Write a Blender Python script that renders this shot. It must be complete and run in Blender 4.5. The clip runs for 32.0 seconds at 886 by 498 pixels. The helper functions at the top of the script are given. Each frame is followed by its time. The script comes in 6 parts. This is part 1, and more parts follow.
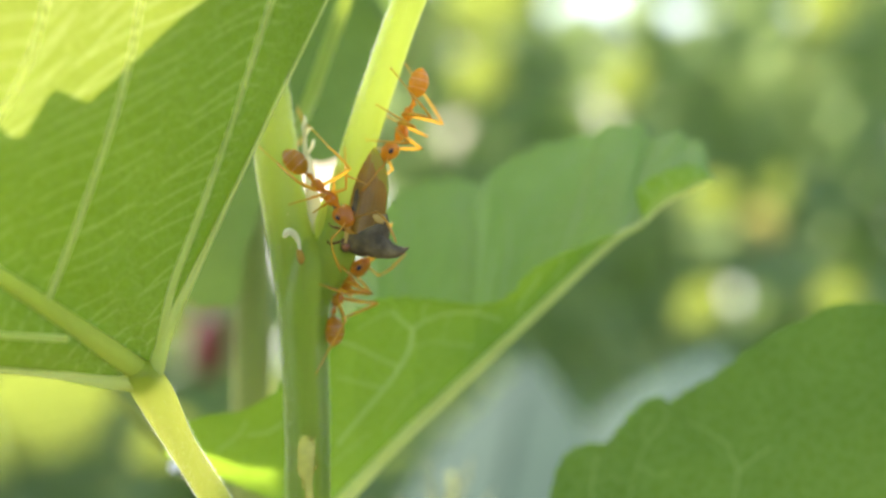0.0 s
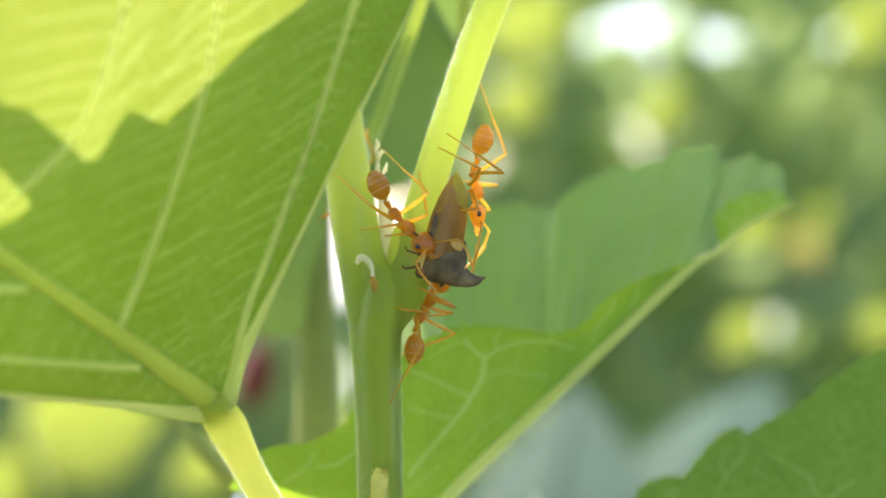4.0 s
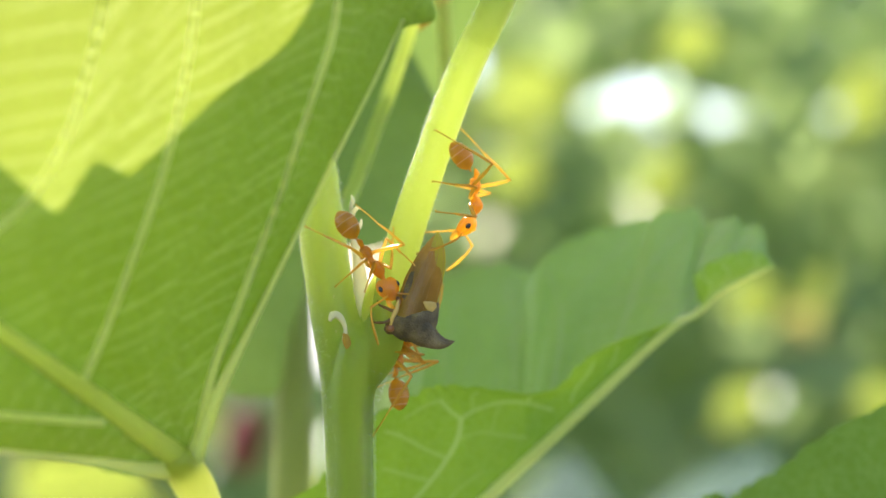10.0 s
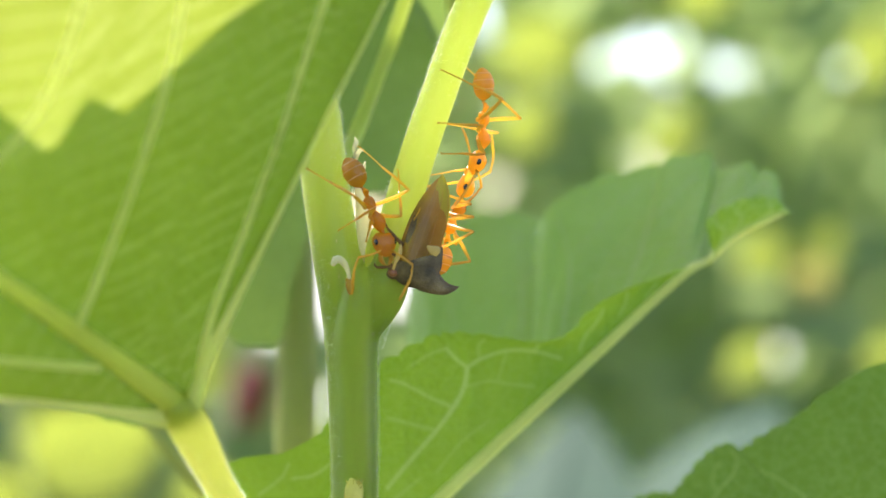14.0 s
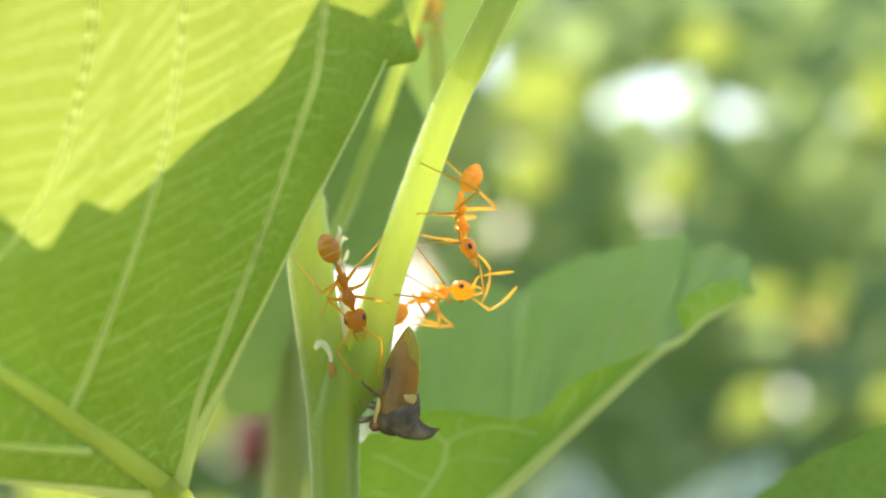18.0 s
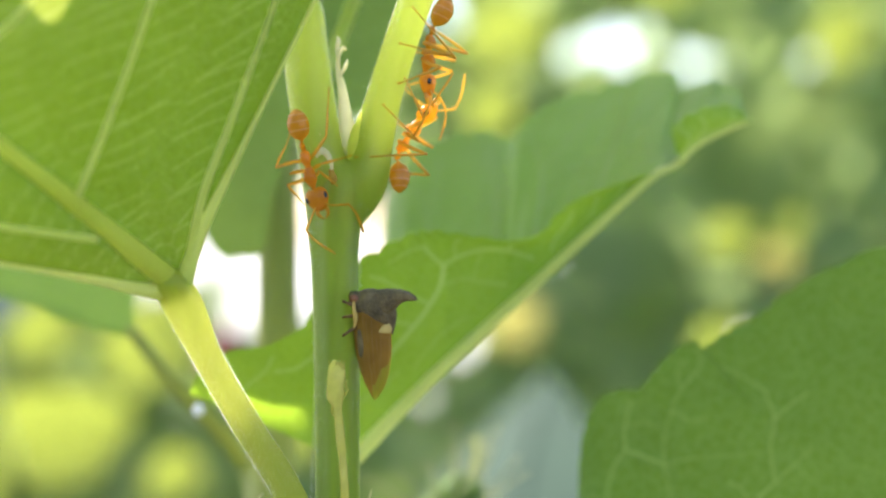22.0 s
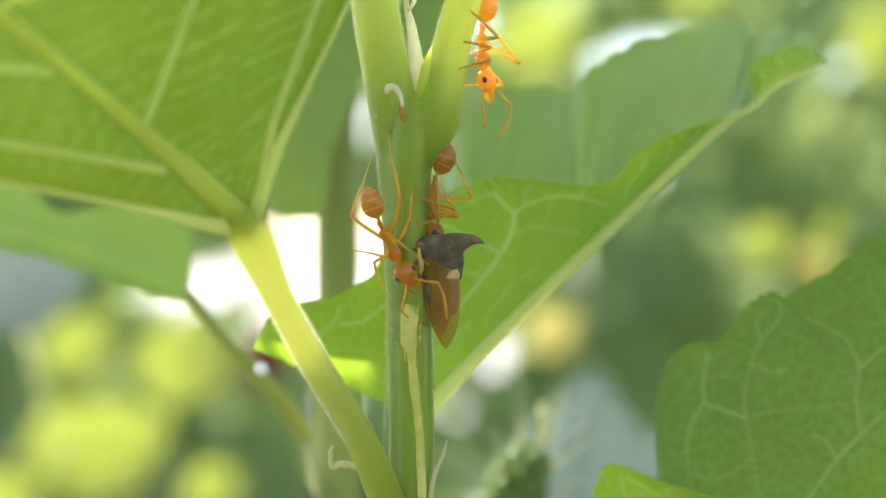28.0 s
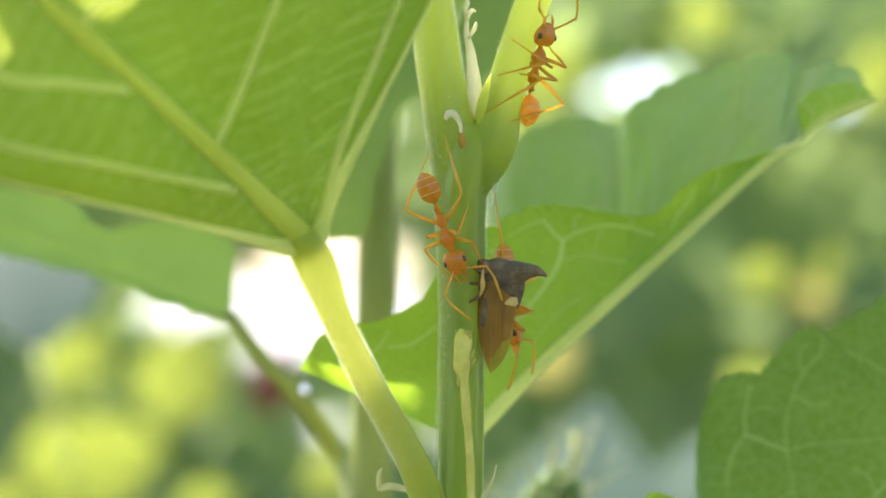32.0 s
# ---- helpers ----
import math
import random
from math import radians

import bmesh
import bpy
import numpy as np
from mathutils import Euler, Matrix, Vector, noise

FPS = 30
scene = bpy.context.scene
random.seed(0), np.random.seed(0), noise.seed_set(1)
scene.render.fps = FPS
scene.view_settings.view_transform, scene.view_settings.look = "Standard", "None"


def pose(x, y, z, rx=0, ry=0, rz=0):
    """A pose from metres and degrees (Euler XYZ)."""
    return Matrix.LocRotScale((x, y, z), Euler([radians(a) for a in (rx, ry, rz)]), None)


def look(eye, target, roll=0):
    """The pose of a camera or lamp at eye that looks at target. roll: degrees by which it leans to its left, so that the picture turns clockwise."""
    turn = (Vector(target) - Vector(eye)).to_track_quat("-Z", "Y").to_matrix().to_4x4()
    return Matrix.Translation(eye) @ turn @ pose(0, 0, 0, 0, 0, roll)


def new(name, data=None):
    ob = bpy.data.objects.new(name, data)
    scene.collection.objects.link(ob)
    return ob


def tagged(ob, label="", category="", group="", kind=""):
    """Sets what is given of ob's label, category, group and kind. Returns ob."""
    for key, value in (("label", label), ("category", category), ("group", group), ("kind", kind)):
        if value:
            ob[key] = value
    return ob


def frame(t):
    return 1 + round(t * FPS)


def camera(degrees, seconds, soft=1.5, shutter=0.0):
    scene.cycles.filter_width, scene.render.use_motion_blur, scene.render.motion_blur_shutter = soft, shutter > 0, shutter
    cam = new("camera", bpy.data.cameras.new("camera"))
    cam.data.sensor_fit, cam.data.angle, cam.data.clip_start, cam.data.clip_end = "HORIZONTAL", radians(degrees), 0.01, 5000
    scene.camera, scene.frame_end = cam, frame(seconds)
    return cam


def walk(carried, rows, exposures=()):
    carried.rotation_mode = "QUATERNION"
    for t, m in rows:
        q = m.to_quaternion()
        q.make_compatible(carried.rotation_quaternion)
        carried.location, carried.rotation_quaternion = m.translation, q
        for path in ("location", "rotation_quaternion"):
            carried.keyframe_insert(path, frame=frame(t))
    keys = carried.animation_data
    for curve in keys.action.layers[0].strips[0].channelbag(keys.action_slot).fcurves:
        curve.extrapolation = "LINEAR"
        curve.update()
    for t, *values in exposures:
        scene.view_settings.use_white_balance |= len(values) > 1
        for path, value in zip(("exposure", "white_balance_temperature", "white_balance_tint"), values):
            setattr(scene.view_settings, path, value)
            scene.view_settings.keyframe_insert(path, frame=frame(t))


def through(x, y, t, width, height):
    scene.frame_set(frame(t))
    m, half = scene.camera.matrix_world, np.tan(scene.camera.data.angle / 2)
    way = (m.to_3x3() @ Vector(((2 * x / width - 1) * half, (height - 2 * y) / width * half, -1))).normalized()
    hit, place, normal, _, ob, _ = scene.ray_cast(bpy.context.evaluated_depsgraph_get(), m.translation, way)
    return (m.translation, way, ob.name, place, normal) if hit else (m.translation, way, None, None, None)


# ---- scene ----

MM = 0.001
SUN = Vector((-0.42, 0.56, 0.71)).normalized()      # towards the sun: behind the shoot, high, from the left

# ---- camera: seconds, eye in mm, yaw, pitch, roll in degrees ----
cam = camera(30.0, 32.0, soft=1.5, shutter=0.3)
PATH = [
    (0, 8.46, -135.77, 7.60, -1.235, -2.435, -0.395),
    (0.5, 11.29, -135.20, 6.85, -0.697, -2.441, -0.522),
    (1, 9.67, -132.04, 5.51, -0.756, -2.402, -0.678),
    (1.5, 8.09, -130.44, 5.88, -0.200, -2.005, -0.783),
    (2, 6.07, -131.15, 8.50, -0.353, -1.492, -0.613),
    (2.5, 5.25, -132.12, 8.68, -0.416, -1.303, -0.720),
    (3, 2.87, -131.33, 7.33, -0.597, -1.214, -0.625),
    (3.5, 4.96, -131.85, 7.35, -0.079, -1.483, -0.498),
    (5.5, 5.18, -130.35, 5.63, -0.177, -1.066, -0.378),
    (6, 3.86, -129.44, 4.63, -0.146, -1.030, -0.475),
    (6.5, 5.03, -129.06, 4.25, -0.176, -0.845, -0.434),
    (7, 5.85, -128.27, 4.44, -0.118, -0.471, -0.338),
    (7.5, 6.91, -127.65, 4.59, -0.214, 0.475, -0.542),
    (8, 6.27, -128.33, 4.19, 0.123, 0.838, -0.383),
    (8.5, 5.00, -128.07, 5.06, 0.378, 1.021, -0.313),
    (9, 5.05, -128.90, 3.98, 0.470, 1.420, -0.612),
    (9.5, 6.62, -129.67, 6.00, 0.298, 1.138, -0.086),
    (10, 7.20, -130.48, 6.15, -0.047, 1.055, 0.030),
    (10.5, 7.81, -130.37, 6.68, -0.181, 0.880, 0.036),
    (11, 8.88, -130.61, 6.39, -0.547, 1.004, -0.108),
    (11.5, 7.52, -130.88, 5.88, -0.293, 1.199, -0.159),
    (12, 9.72, -132.11, 6.63, -0.486, 0.812, -0.177),
    (12.5, 8.53, -130.90, 5.65, -0.328, 0.696, 0.100),
    (13, 7.54, -129.07, 6.26, 0.144, 0.100, 0.270),
    (13.5, 7.88, -126.88, 7.67, -0.067, -0.701, 0.232),
    (14, 7.39, -127.07, 5.17, 0.235, -0.439, 0.071),
    (14.5, 4.65, -125.22, 6.49, 0.576, -0.361, 0.867),
    (15, 4.44, -126.21, 11.03, -0.442, -0.821, 1.229),
    (15.5, 4.97, -127.21, 7.24, 0.104, 0.506, 0.851),
    (17.5, 8.03, -132.28, 9.20, -0.075, 1.075, 0.936),
    (18, 9.94, -133.24, 9.08, 0.610, 0.832, 0.508),
    (18.5, 9.92, -133.80, 5.47, -0.158, 0.907, 0.681),
    (19, 7.59, -133.67, 3.08, -0.572, -0.533, 0.200),
    (19.5, 4.66, -136.92, -4.50, -0.280, -1.407, 0.217),
    (20, -0.92, -137.32, -10.64, -0.392, -2.322, -0.043),
    (20.5, -1.50, -136.05, -11.58, -0.336, -3.141, 0.460),
    (21, 5.43, -134.68, -7.22, -0.987, -1.611, 0.644),
    (21.5, 4.16, -133.46, -4.47, -0.705, -1.171, 0.613),
    (22, 6.50, -133.29, -3.11, -0.911, -0.516, 0.123),
    (22.5, 4.77, -135.02, 1.19, -0.714, 0.304, 0.355),
    (23, 3.43, -137.03, 4.41, -0.112, 0.009, 0.573),
    (23.5, 3.30, -137.27, 0.79, 0.449, -0.098, 0.665),
    (24, 1.05, -138.01, 1.10, 0.523, -1.078, 0.543),
    (24.5, 3.62, -140.20, -1.91, 0.240, -1.078, 0.411),
    (25, 3.18, -141.14, -4.72, -0.220, -1.481, 0.369),
    (25.5, 4.44, -141.20, -9.06, -0.351, -2.082, 0.216),
    (27.5, 2.38, -127.97, -10.69, 0.054, -0.071, -0.631),
    (28, 2.89, -128.54, -9.35, 0.053, 0.192, -0.647),
    (28.5, 0.88, -129.07, -8.15, 0.444, 0.357, -0.672),
    (29, -1.09, -128.51, -8.83, 0.681, 0.576, -0.602),
    (29.5, 0.99, -127.27, -9.36, 0.293, 0.728, -0.383),
    (30, 0.46, -125.30, -8.74, 0.485, 0.869, -0.175),
    (30.5, 2.60, -125.66, -9.38, 0.619, 1.057, -0.248),
    (31, -0.41, -125.42, -7.53, 0.300, 0.433, 0.004),
    (31.5, 0.03, -127.42, -9.04, -0.300, 0.804, 0.254),
    (32, -2.07, -129.48, -9.31, -0.266, 1.047, 0.790),
]


def eye_pose(x, y, z, yaw, pitch, roll):
    a, b = radians(yaw), radians(pitch)
    eye = Vector((x, y, z)) * MM
    ahead = Vector((-math.sin(a) * math.cos(b), math.cos(a) * math.cos(b), math.sin(b)))
    return look(eye, eye + ahead, roll)


cam.data.dof.use_dof = True
cam.data.dof.focus_distance = 0.1268
cam.data.dof.aperture_fstop = 15.5

# ---- world, sun, exposure ----
world = bpy.data.worlds.new("sky")
scene.world = world
world.use_nodes = True
sky = world.node_tree.nodes.new("ShaderNodeTexSky")
sky.sky_type, sky.sun_disc = "NISHITA", False
sky.sun_elevation = math.asin(SUN.z)
sky.sun_rotation = math.atan2(SUN.x, SUN.y)
sky.dust_density, sky.air_density, sky.ozone_density = 1.6, 1.0, 1.0
back = world.node_tree.nodes["Background"]
world.node_tree.links.new(sky.outputs[0], back.inputs[0])
back.inputs[1].default_value = 0.12
sun = new("sun", bpy.data.lights.new("sun", "SUN"))
sun.data.energy, sun.data.angle, sun.data.color = 4.6, radians(0.6), (1.0, 0.94, 0.84)
sun.matrix_world = look(SUN * 3, (0, 0, 0))
EXPOSURE, KELVIN, TINT = 1.96, 6380, 17


# ---- materials ----
def shader(name):
    m = bpy.data.materials.new(name)
    m.use_nodes = True
    t = m.node_tree
    t.nodes.clear()
    return m, t, t.nodes.new("ShaderNodeOutputMaterial")


def node(t, kind, **values):
    n = t.nodes.new(kind)
    for key, value in values.items():
        n.inputs[key.replace("_", " ")].default_value = value
    return n


def ramp(t, source, stops):
    r = t.nodes.new("ShaderNodeValToRGB")
    while len(r.color_ramp.elements) < len(stops):
        r.color_ramp.elements.new(0.5)
    for e, (at, col) in zip(r.color_ramp.elements, stops):
        e.position, e.color = at, (*col, 1)
    t.links.new(source, r.inputs[0])
    return r.outputs[0]


def blend(t, kind, fac, a, b):
    n = t.nodes.new("ShaderNodeMix")
    n.data_type, n.blend_type = "RGBA", kind
    for sock, val in ((n.inputs[0], fac), (n.inputs[6], a), (n.inputs[7], b)):
        if isinstance(val, bpy.types.NodeSocket):
            t.links.new(val, sock)
        elif isinstance(val, tuple):
            sock.default_value = (*val, 1)
        else:
            sock.default_value = val
    return n.outputs[2]


def living(name, dark, light, through, share=0.5, rough=0.45, coarse=120.0, fine=1500.0, net=0.0, bump=0.3, gloss=0.35, relief=0.00006, veined=(), streak=1.0, fuzz=0.0):
    """A thin living tissue: colour between dark and light, light let through in the colour through, a net of fine veins of net cells a metre."""
    m, t, out = shader(name)
    co = t.nodes.new("ShaderNodeTexCoord").outputs["Object"]
    if streak != 1.0:
        along = t.nodes.new("ShaderNodeMapping")
        along.inputs["Scale"].default_value = (1, 1, streak)
        t.links.new(co, along.inputs["Vector"])
        co = along.outputs[0]
    big, small = node(t, "ShaderNodeTexNoise", Scale=coarse, Detail=3.0), node(t, "ShaderNodeTexNoise", Scale=fine, Detail=2.0)
    t.links.new(co, big.inputs["Vector"])
    t.links.new(co, small.inputs["Vector"])
    mid = tuple((a + b) / 2 for a, b in zip(dark, light))
    col = ramp(t, big.outputs[0], ((0.3, dark), (0.55, mid), (0.75, light)))
    col = blend(t, "MULTIPLY", 0.35, col, ramp(t, small.outputs[0], ((0.3, (0.65, 0.65, 0.6)), (0.65, (1.1, 1.1, 1.0)))))
    thru = blend(t, "MULTIPLY", 0.3, through, ramp(t, big.outputs[0], ((0.3, (0.75, 0.8, 0.7)), (0.7, (1.1, 1.08, 1.0)))))
    height = small.outputs[0]
    if net:
        warp = blend(t, "LINEAR_LIGHT", 0.0006, co, small.outputs["Color"])
        cells = node(t, "ShaderNodeTexVoronoi", Scale=net)
        cells.feature = "DISTANCE_TO_EDGE"
        t.links.new(warp, cells.inputs["Vector"])
        line = ramp(t, cells.outputs["Distance"], ((0.0, (1, 1, 1)), (0.09, (0, 0, 0))))
        col = blend(t, "SCREEN", 0.15, col, blend(t, "MULTIPLY", 1.0, line, (0.6, 0.8, 0.3)))
        thru = blend(t, "MULTIPLY", 0.1, thru, blend(t, "MIX", 1.0, line, ramp(t, cells.outputs["Distance"], ((0.0, (0.45, 0.5, 0.4)), (0.1, (1, 1, 1))))))
        height = cells.outputs["Distance"]
    if veined:
        ribs = t.nodes.new("ShaderNodeAttribute")
        ribs.attribute_name = "vein"
        col = blend(t, "MIX", ribs.outputs["Fac"], col, veined[:3])
        thru = blend(t, "MIX", ribs.outputs["Fac"], thru, veined[3:])
    b = node(t, "ShaderNodeBump", Strength=bump, Distance=relief)
    t.links.new(height, b.inputs["Height"])
    skin = node(t, "ShaderNodeBsdfPrincipled", Roughness=rough)
    skin.inputs["Specular IOR Level"].default_value = gloss
    if fuzz:
        skin.inputs["Sheen Weight"].default_value = fuzz
        skin.inputs["Sheen Roughness"].default_value = 0.25
        skin.inputs["Sheen Tint"].default_value = (1.0, 1.0, 0.85, 1)
    trans = t.nodes.new("ShaderNodeBsdfTranslucent")
    t.links.new(col, skin.inputs["Base Color"])
    t.links.new(thru, trans.inputs["Color"])
    for n in (skin, trans):
        t.links.new(b.outputs[0], n.inputs["Normal"])
    mix = t.nodes.new("ShaderNodeMixShader")
    mix.inputs[0].default_value = share
    t.links.new(skin.outputs[0], mix.inputs[1])
    t.links.new(trans.outputs[0], mix.inputs[2])
    t.links.new(mix.outputs[0], out.inputs[0])
    return m


UNDERSIDE = living("leaf_underside", (0.235, 0.45, 0.026), (0.30, 0.535, 0.04), (0.17, 0.185, 0.026), share=0.48, rough=0.55, net=900.0, fine=2600.0, relief=0.0003, bump=0.5, veined=(0.60, 0.70, 0.30, 0.50, 0.54, 0.21))
UPPERSIDE = living("leaf_upperside", (0.08, 0.15, 0.03), (0.12, 0.20, 0.042), (0.36, 0.52, 0.08), share=0.42, rough=0.45, net=900.0, fine=2600.0, relief=0.0003, bump=0.5, gloss=0.4)
FOLDED_LEAF = living("folded_leaf_upperside", (0.175, 0.325, 0.045), (0.23, 0.405, 0.062), (0.38, 0.54, 0.09), share=0.4, rough=0.42, net=900.0, fine=2600.0, relief=0.0003, bump=0.5, gloss=0.3, veined=(0.26, 0.33, 0.10, 0.44, 0.60, 0.18))
YOUNG_LEAF = living("young_leaf", (0.10, 0.18, 0.03), (0.14, 0.23, 0.045), (0.46, 0.66, 0.08), share=0.6, rough=0.5, net=900.0, fine=2600.0)
THIN_LEAF = living("thin_leaf_underside", (0.165, 0.335, 0.02), (0.215, 0.395, 0.03), (0.34, 0.50, 0.03), share=0.5, rough=0.55, net=900.0, fine=2600.0, relief=0.0003, bump=0.5, veined=(0.31, 0.45, 0.10, 0.46, 0.60, 0.13))
DARK_LEAF = living("dark_leaf_upperside", (0.034, 0.115, 0.008), (0.055, 0.155, 0.014), (0.30, 0.46, 0.05), share=0.36, rough=0.5, net=900.0, fine=2600.0, relief=0.0003, bump=0.5, gloss=0.15, veined=(0.24, 0.34, 0.075, 0.44, 0.60, 0.18))
VEIN = living("leaf_vein", (0.60, 0.70, 0.20), (0.70, 0.78, 0.28), (1.0, 1.0, 0.55), share=0.7, rough=0.5)
RIDGE = living("leaf_midrib", (0.55, 0.62, 0.10), (0.65, 0.70, 0.15), (1.0, 1.0, 0.4), share=0.68, rough=0.5)
GREEN_STEM = living("green_stem", (0.092, 0.20, 0.014), (0.115, 0.235, 0.018), (0.88, 0.94, 0.33), share=0.6, rough=0.32, coarse=260.0, fine=3000.0, relief=0.00002, streak=0.3, gloss=0.45, fuzz=0.25)
PETIOLE = living("petiole_skin", (0.12, 0.215, 0.008), (0.145, 0.245, 0.012), (1.0, 1.0, 0.42), share=0.6, rough=0.3, coarse=260.0, fine=3000.0, relief=0.00002, streak=0.3, gloss=0.45, fuzz=0.3)
DRY = living("dry_stipule", (0.58, 0.55, 0.22), (0.78, 0.75, 0.40), (0.9, 0.88, 0.5), share=0.4, rough=0.7, coarse=500.0)
PALE = living("papery_stipule", (0.74, 0.68, 0.42), (0.86, 0.80, 0.55), (0.95, 0.92, 0.7), share=0.4, rough=0.5, coarse=700.0)
SHEATH = living("straw_sheath", (0.54, 0.50, 0.08), (0.68, 0.62, 0.16), (0.8, 0.8, 0.3), share=0.1, rough=0.8, gloss=0.15, coarse=400.0)
BROWN_DRY = living("brown_dry_stipule", (0.42, 0.26, 0.03), (0.58, 0.40, 0.07), (0.8, 0.45, 0.1), share=0.35, rough=0.7, coarse=700.0)
SHADE_CORE = living("added_core", (0.16, 0.26, 0.03), (0.2, 0.3, 0.04), (0.5, 0.6, 0.1), share=0.25, rough=0.8)
HAIR = living("plant_hair", (0.5, 0.54, 0.36), (0.6, 0.62, 0.45), (1.0, 1.0, 0.9), share=0.75, rough=0.3)
ANT_SKIN = living("ant_skin", (0.26, 0.10, 0.026), (0.34, 0.15, 0.038), (1.0, 0.60, 0.06), share=0.68, rough=0.16, coarse=900.0, fine=5000.0, gloss=1.0, relief=0.00002)
ANT_LIMB = living("ant_limb", (0.40, 0.165, 0.018), (0.50, 0.25, 0.035), (1.0, 0.74, 0.18), share=0.66, rough=0.18, coarse=900.0, fine=5000.0, gloss=1.0, relief=0.00002)
ANT_GASTER = living("ant_gaster", (0.15, 0.075, 0.02), (0.22, 0.115, 0.03), (1.0, 0.62, 0.1), share=0.66, rough=0.16, coarse=700.0, fine=5000.0, gloss=1.0, relief=0.00002)
ANT_BAND = living("ant_gaster_seam", (0.62, 0.42, 0.18), (0.72, 0.5, 0.24), (0.95, 0.7, 0.25), share=0.5, rough=0.4)
EYE = living("ant_eye", (0.012, 0.008, 0.006), (0.03, 0.02, 0.015), (0.02, 0.01, 0.0), share=0.05, rough=0.2, gloss=0.7)
HELMET = living("hopper_pronotum", (0.065, 0.052, 0.03), (0.25, 0.185, 0.09), (0.2, 0.14, 0.06), share=0.12, rough=0.7, coarse=900.0, fine=6000.0, bump=0.8, gloss=0.2, relief=0.0002)
WING = living("hopper_wing", (0.22, 0.12, 0.02), (0.46, 0.27, 0.045), (0.8, 0.46, 0.08), share=0.5, rough=0.22, coarse=700.0, fine=5000.0, gloss=0.6)
MEMBRANE = living("hopper_wing_tip", (0.34, 0.31, 0.03), (0.46, 0.42, 0.045), (0.72, 0.66, 0.08), share=0.6, rough=0.3, coarse=600.0, fine=5000.0, gloss=0.5)
HOPPER_LEG = living("hopper_leg", (0.13, 0.075, 0.03), (0.22, 0.13, 0.05), (0.5, 0.3, 0.1), share=0.25, rough=0.5, coarse=900.0)
HOPPER_EYE = living("hopper_eye", (0.24, 0.085, 0.025), (0.34, 0.13, 0.04), (0.4, 0.2, 0.05), share=0.15, rough=0.3, gloss=0.6)
WING_VEIN = living("hopper_wing_vein", (0.40, 0.24, 0.05), (0.52, 0.32, 0.08), (0.8, 0.5, 0.1), share=0.4, rough=0.3, gloss=0.6)
CREAM = living("hopper_cream_patch", (0.56, 0.38, 0.09), (0.70, 0.50, 0.16), (0.6, 0.5, 0.2), share=0.15, rough=0.5)
WOODY = living("older_stem", (0.31, 0.35, 0.085), (0.39, 0.43, 0.115), (0.45, 0.5, 0.15), share=0.3, rough=0.65)
FAR_LEAF = living("hedge_leaf", (0.21, 0.285, 0.115), (0.29, 0.38, 0.165), (0.44, 0.57, 0.21), share=0.55, rough=0.5, coarse=14.0, fine=160.0)
SUNNY_LEAF = living("sunlit_hedge_leaf", (0.09, 0.155, 0.03), (0.13, 0.20, 0.045), (0.27, 0.325, 0.045), share=0.5, rough=0.5, coarse=20.0, fine=200.0)
YELLOW_LEAF = living("yellowing_leaf", (0.17, 0.16, 0.045), (0.25, 0.23, 0.07), (0.36, 0.34, 0.09), share=0.5, rough=0.5, coarse=20.0, fine=200.0)
GLOSSY_LEAF = living("glossy_leaf_top", (0.034, 0.078, 0.045), (0.045, 0.09, 0.055), (0.08, 0.13, 0.05), share=0.1, rough=0.75, gloss=0.2, coarse=20.0, fine=100.0)
RED_FRUIT = living("ripe_fruit", (0.16, 0.018, 0.01), (0.36, 0.04, 0.02), (0.5, 0.05, 0.03), share=0.2, rough=0.3, coarse=300.0)
GREEN_FRUIT = living("unripe_fruit", (0.16, 0.27, 0.06), (0.26, 0.38, 0.10), (0.4, 0.5, 0.1), share=0.35, rough=0.5, coarse=300.0)
STIGMA = living("fruit_stigma", (0.34, 0.38, 0.20), (0.42, 0.46, 0.26), (0.6, 0.62, 0.4), share=0.4, rough=0.6, coarse=300.0)
SOIL = living("soil", (0.05, 0.045, 0.03), (0.10, 0.10, 0.05), (0, 0, 0), share=0.0, rough=0.9, coarse=3.0, fine=40.0)
GAP_WHITE = living("gap_white", (0.42, 0.41, 0.39), (0.5, 0.49, 0.47), (0, 0, 0), share=0.0, rough=0.9, coarse=1.5, fine=30.0)
DEW = living("dew_drop", (0.8, 0.8, 0.8), (0.9, 0.9, 0.9), (1, 1, 1), share=0.4, rough=0.05, gloss=1.0)


# ---- building blocks: all sizes in mm ----
def part(name, bm, material, parent=None, label=""):
    bm.transform(Matrix.Scale(MM, 4))
    bmesh.ops.recalc_face_normals(bm, faces=bm.faces)
    me = bpy.data.meshes.new(name)
    bm.to_mesh(me)
    bm.free()
    for p in me.polygons:
        p.use_smooth = True
    me.materials.append(material)
    ob = new(name, me)
    ob.parent = parent
    return tagged(ob, label) if label else ob


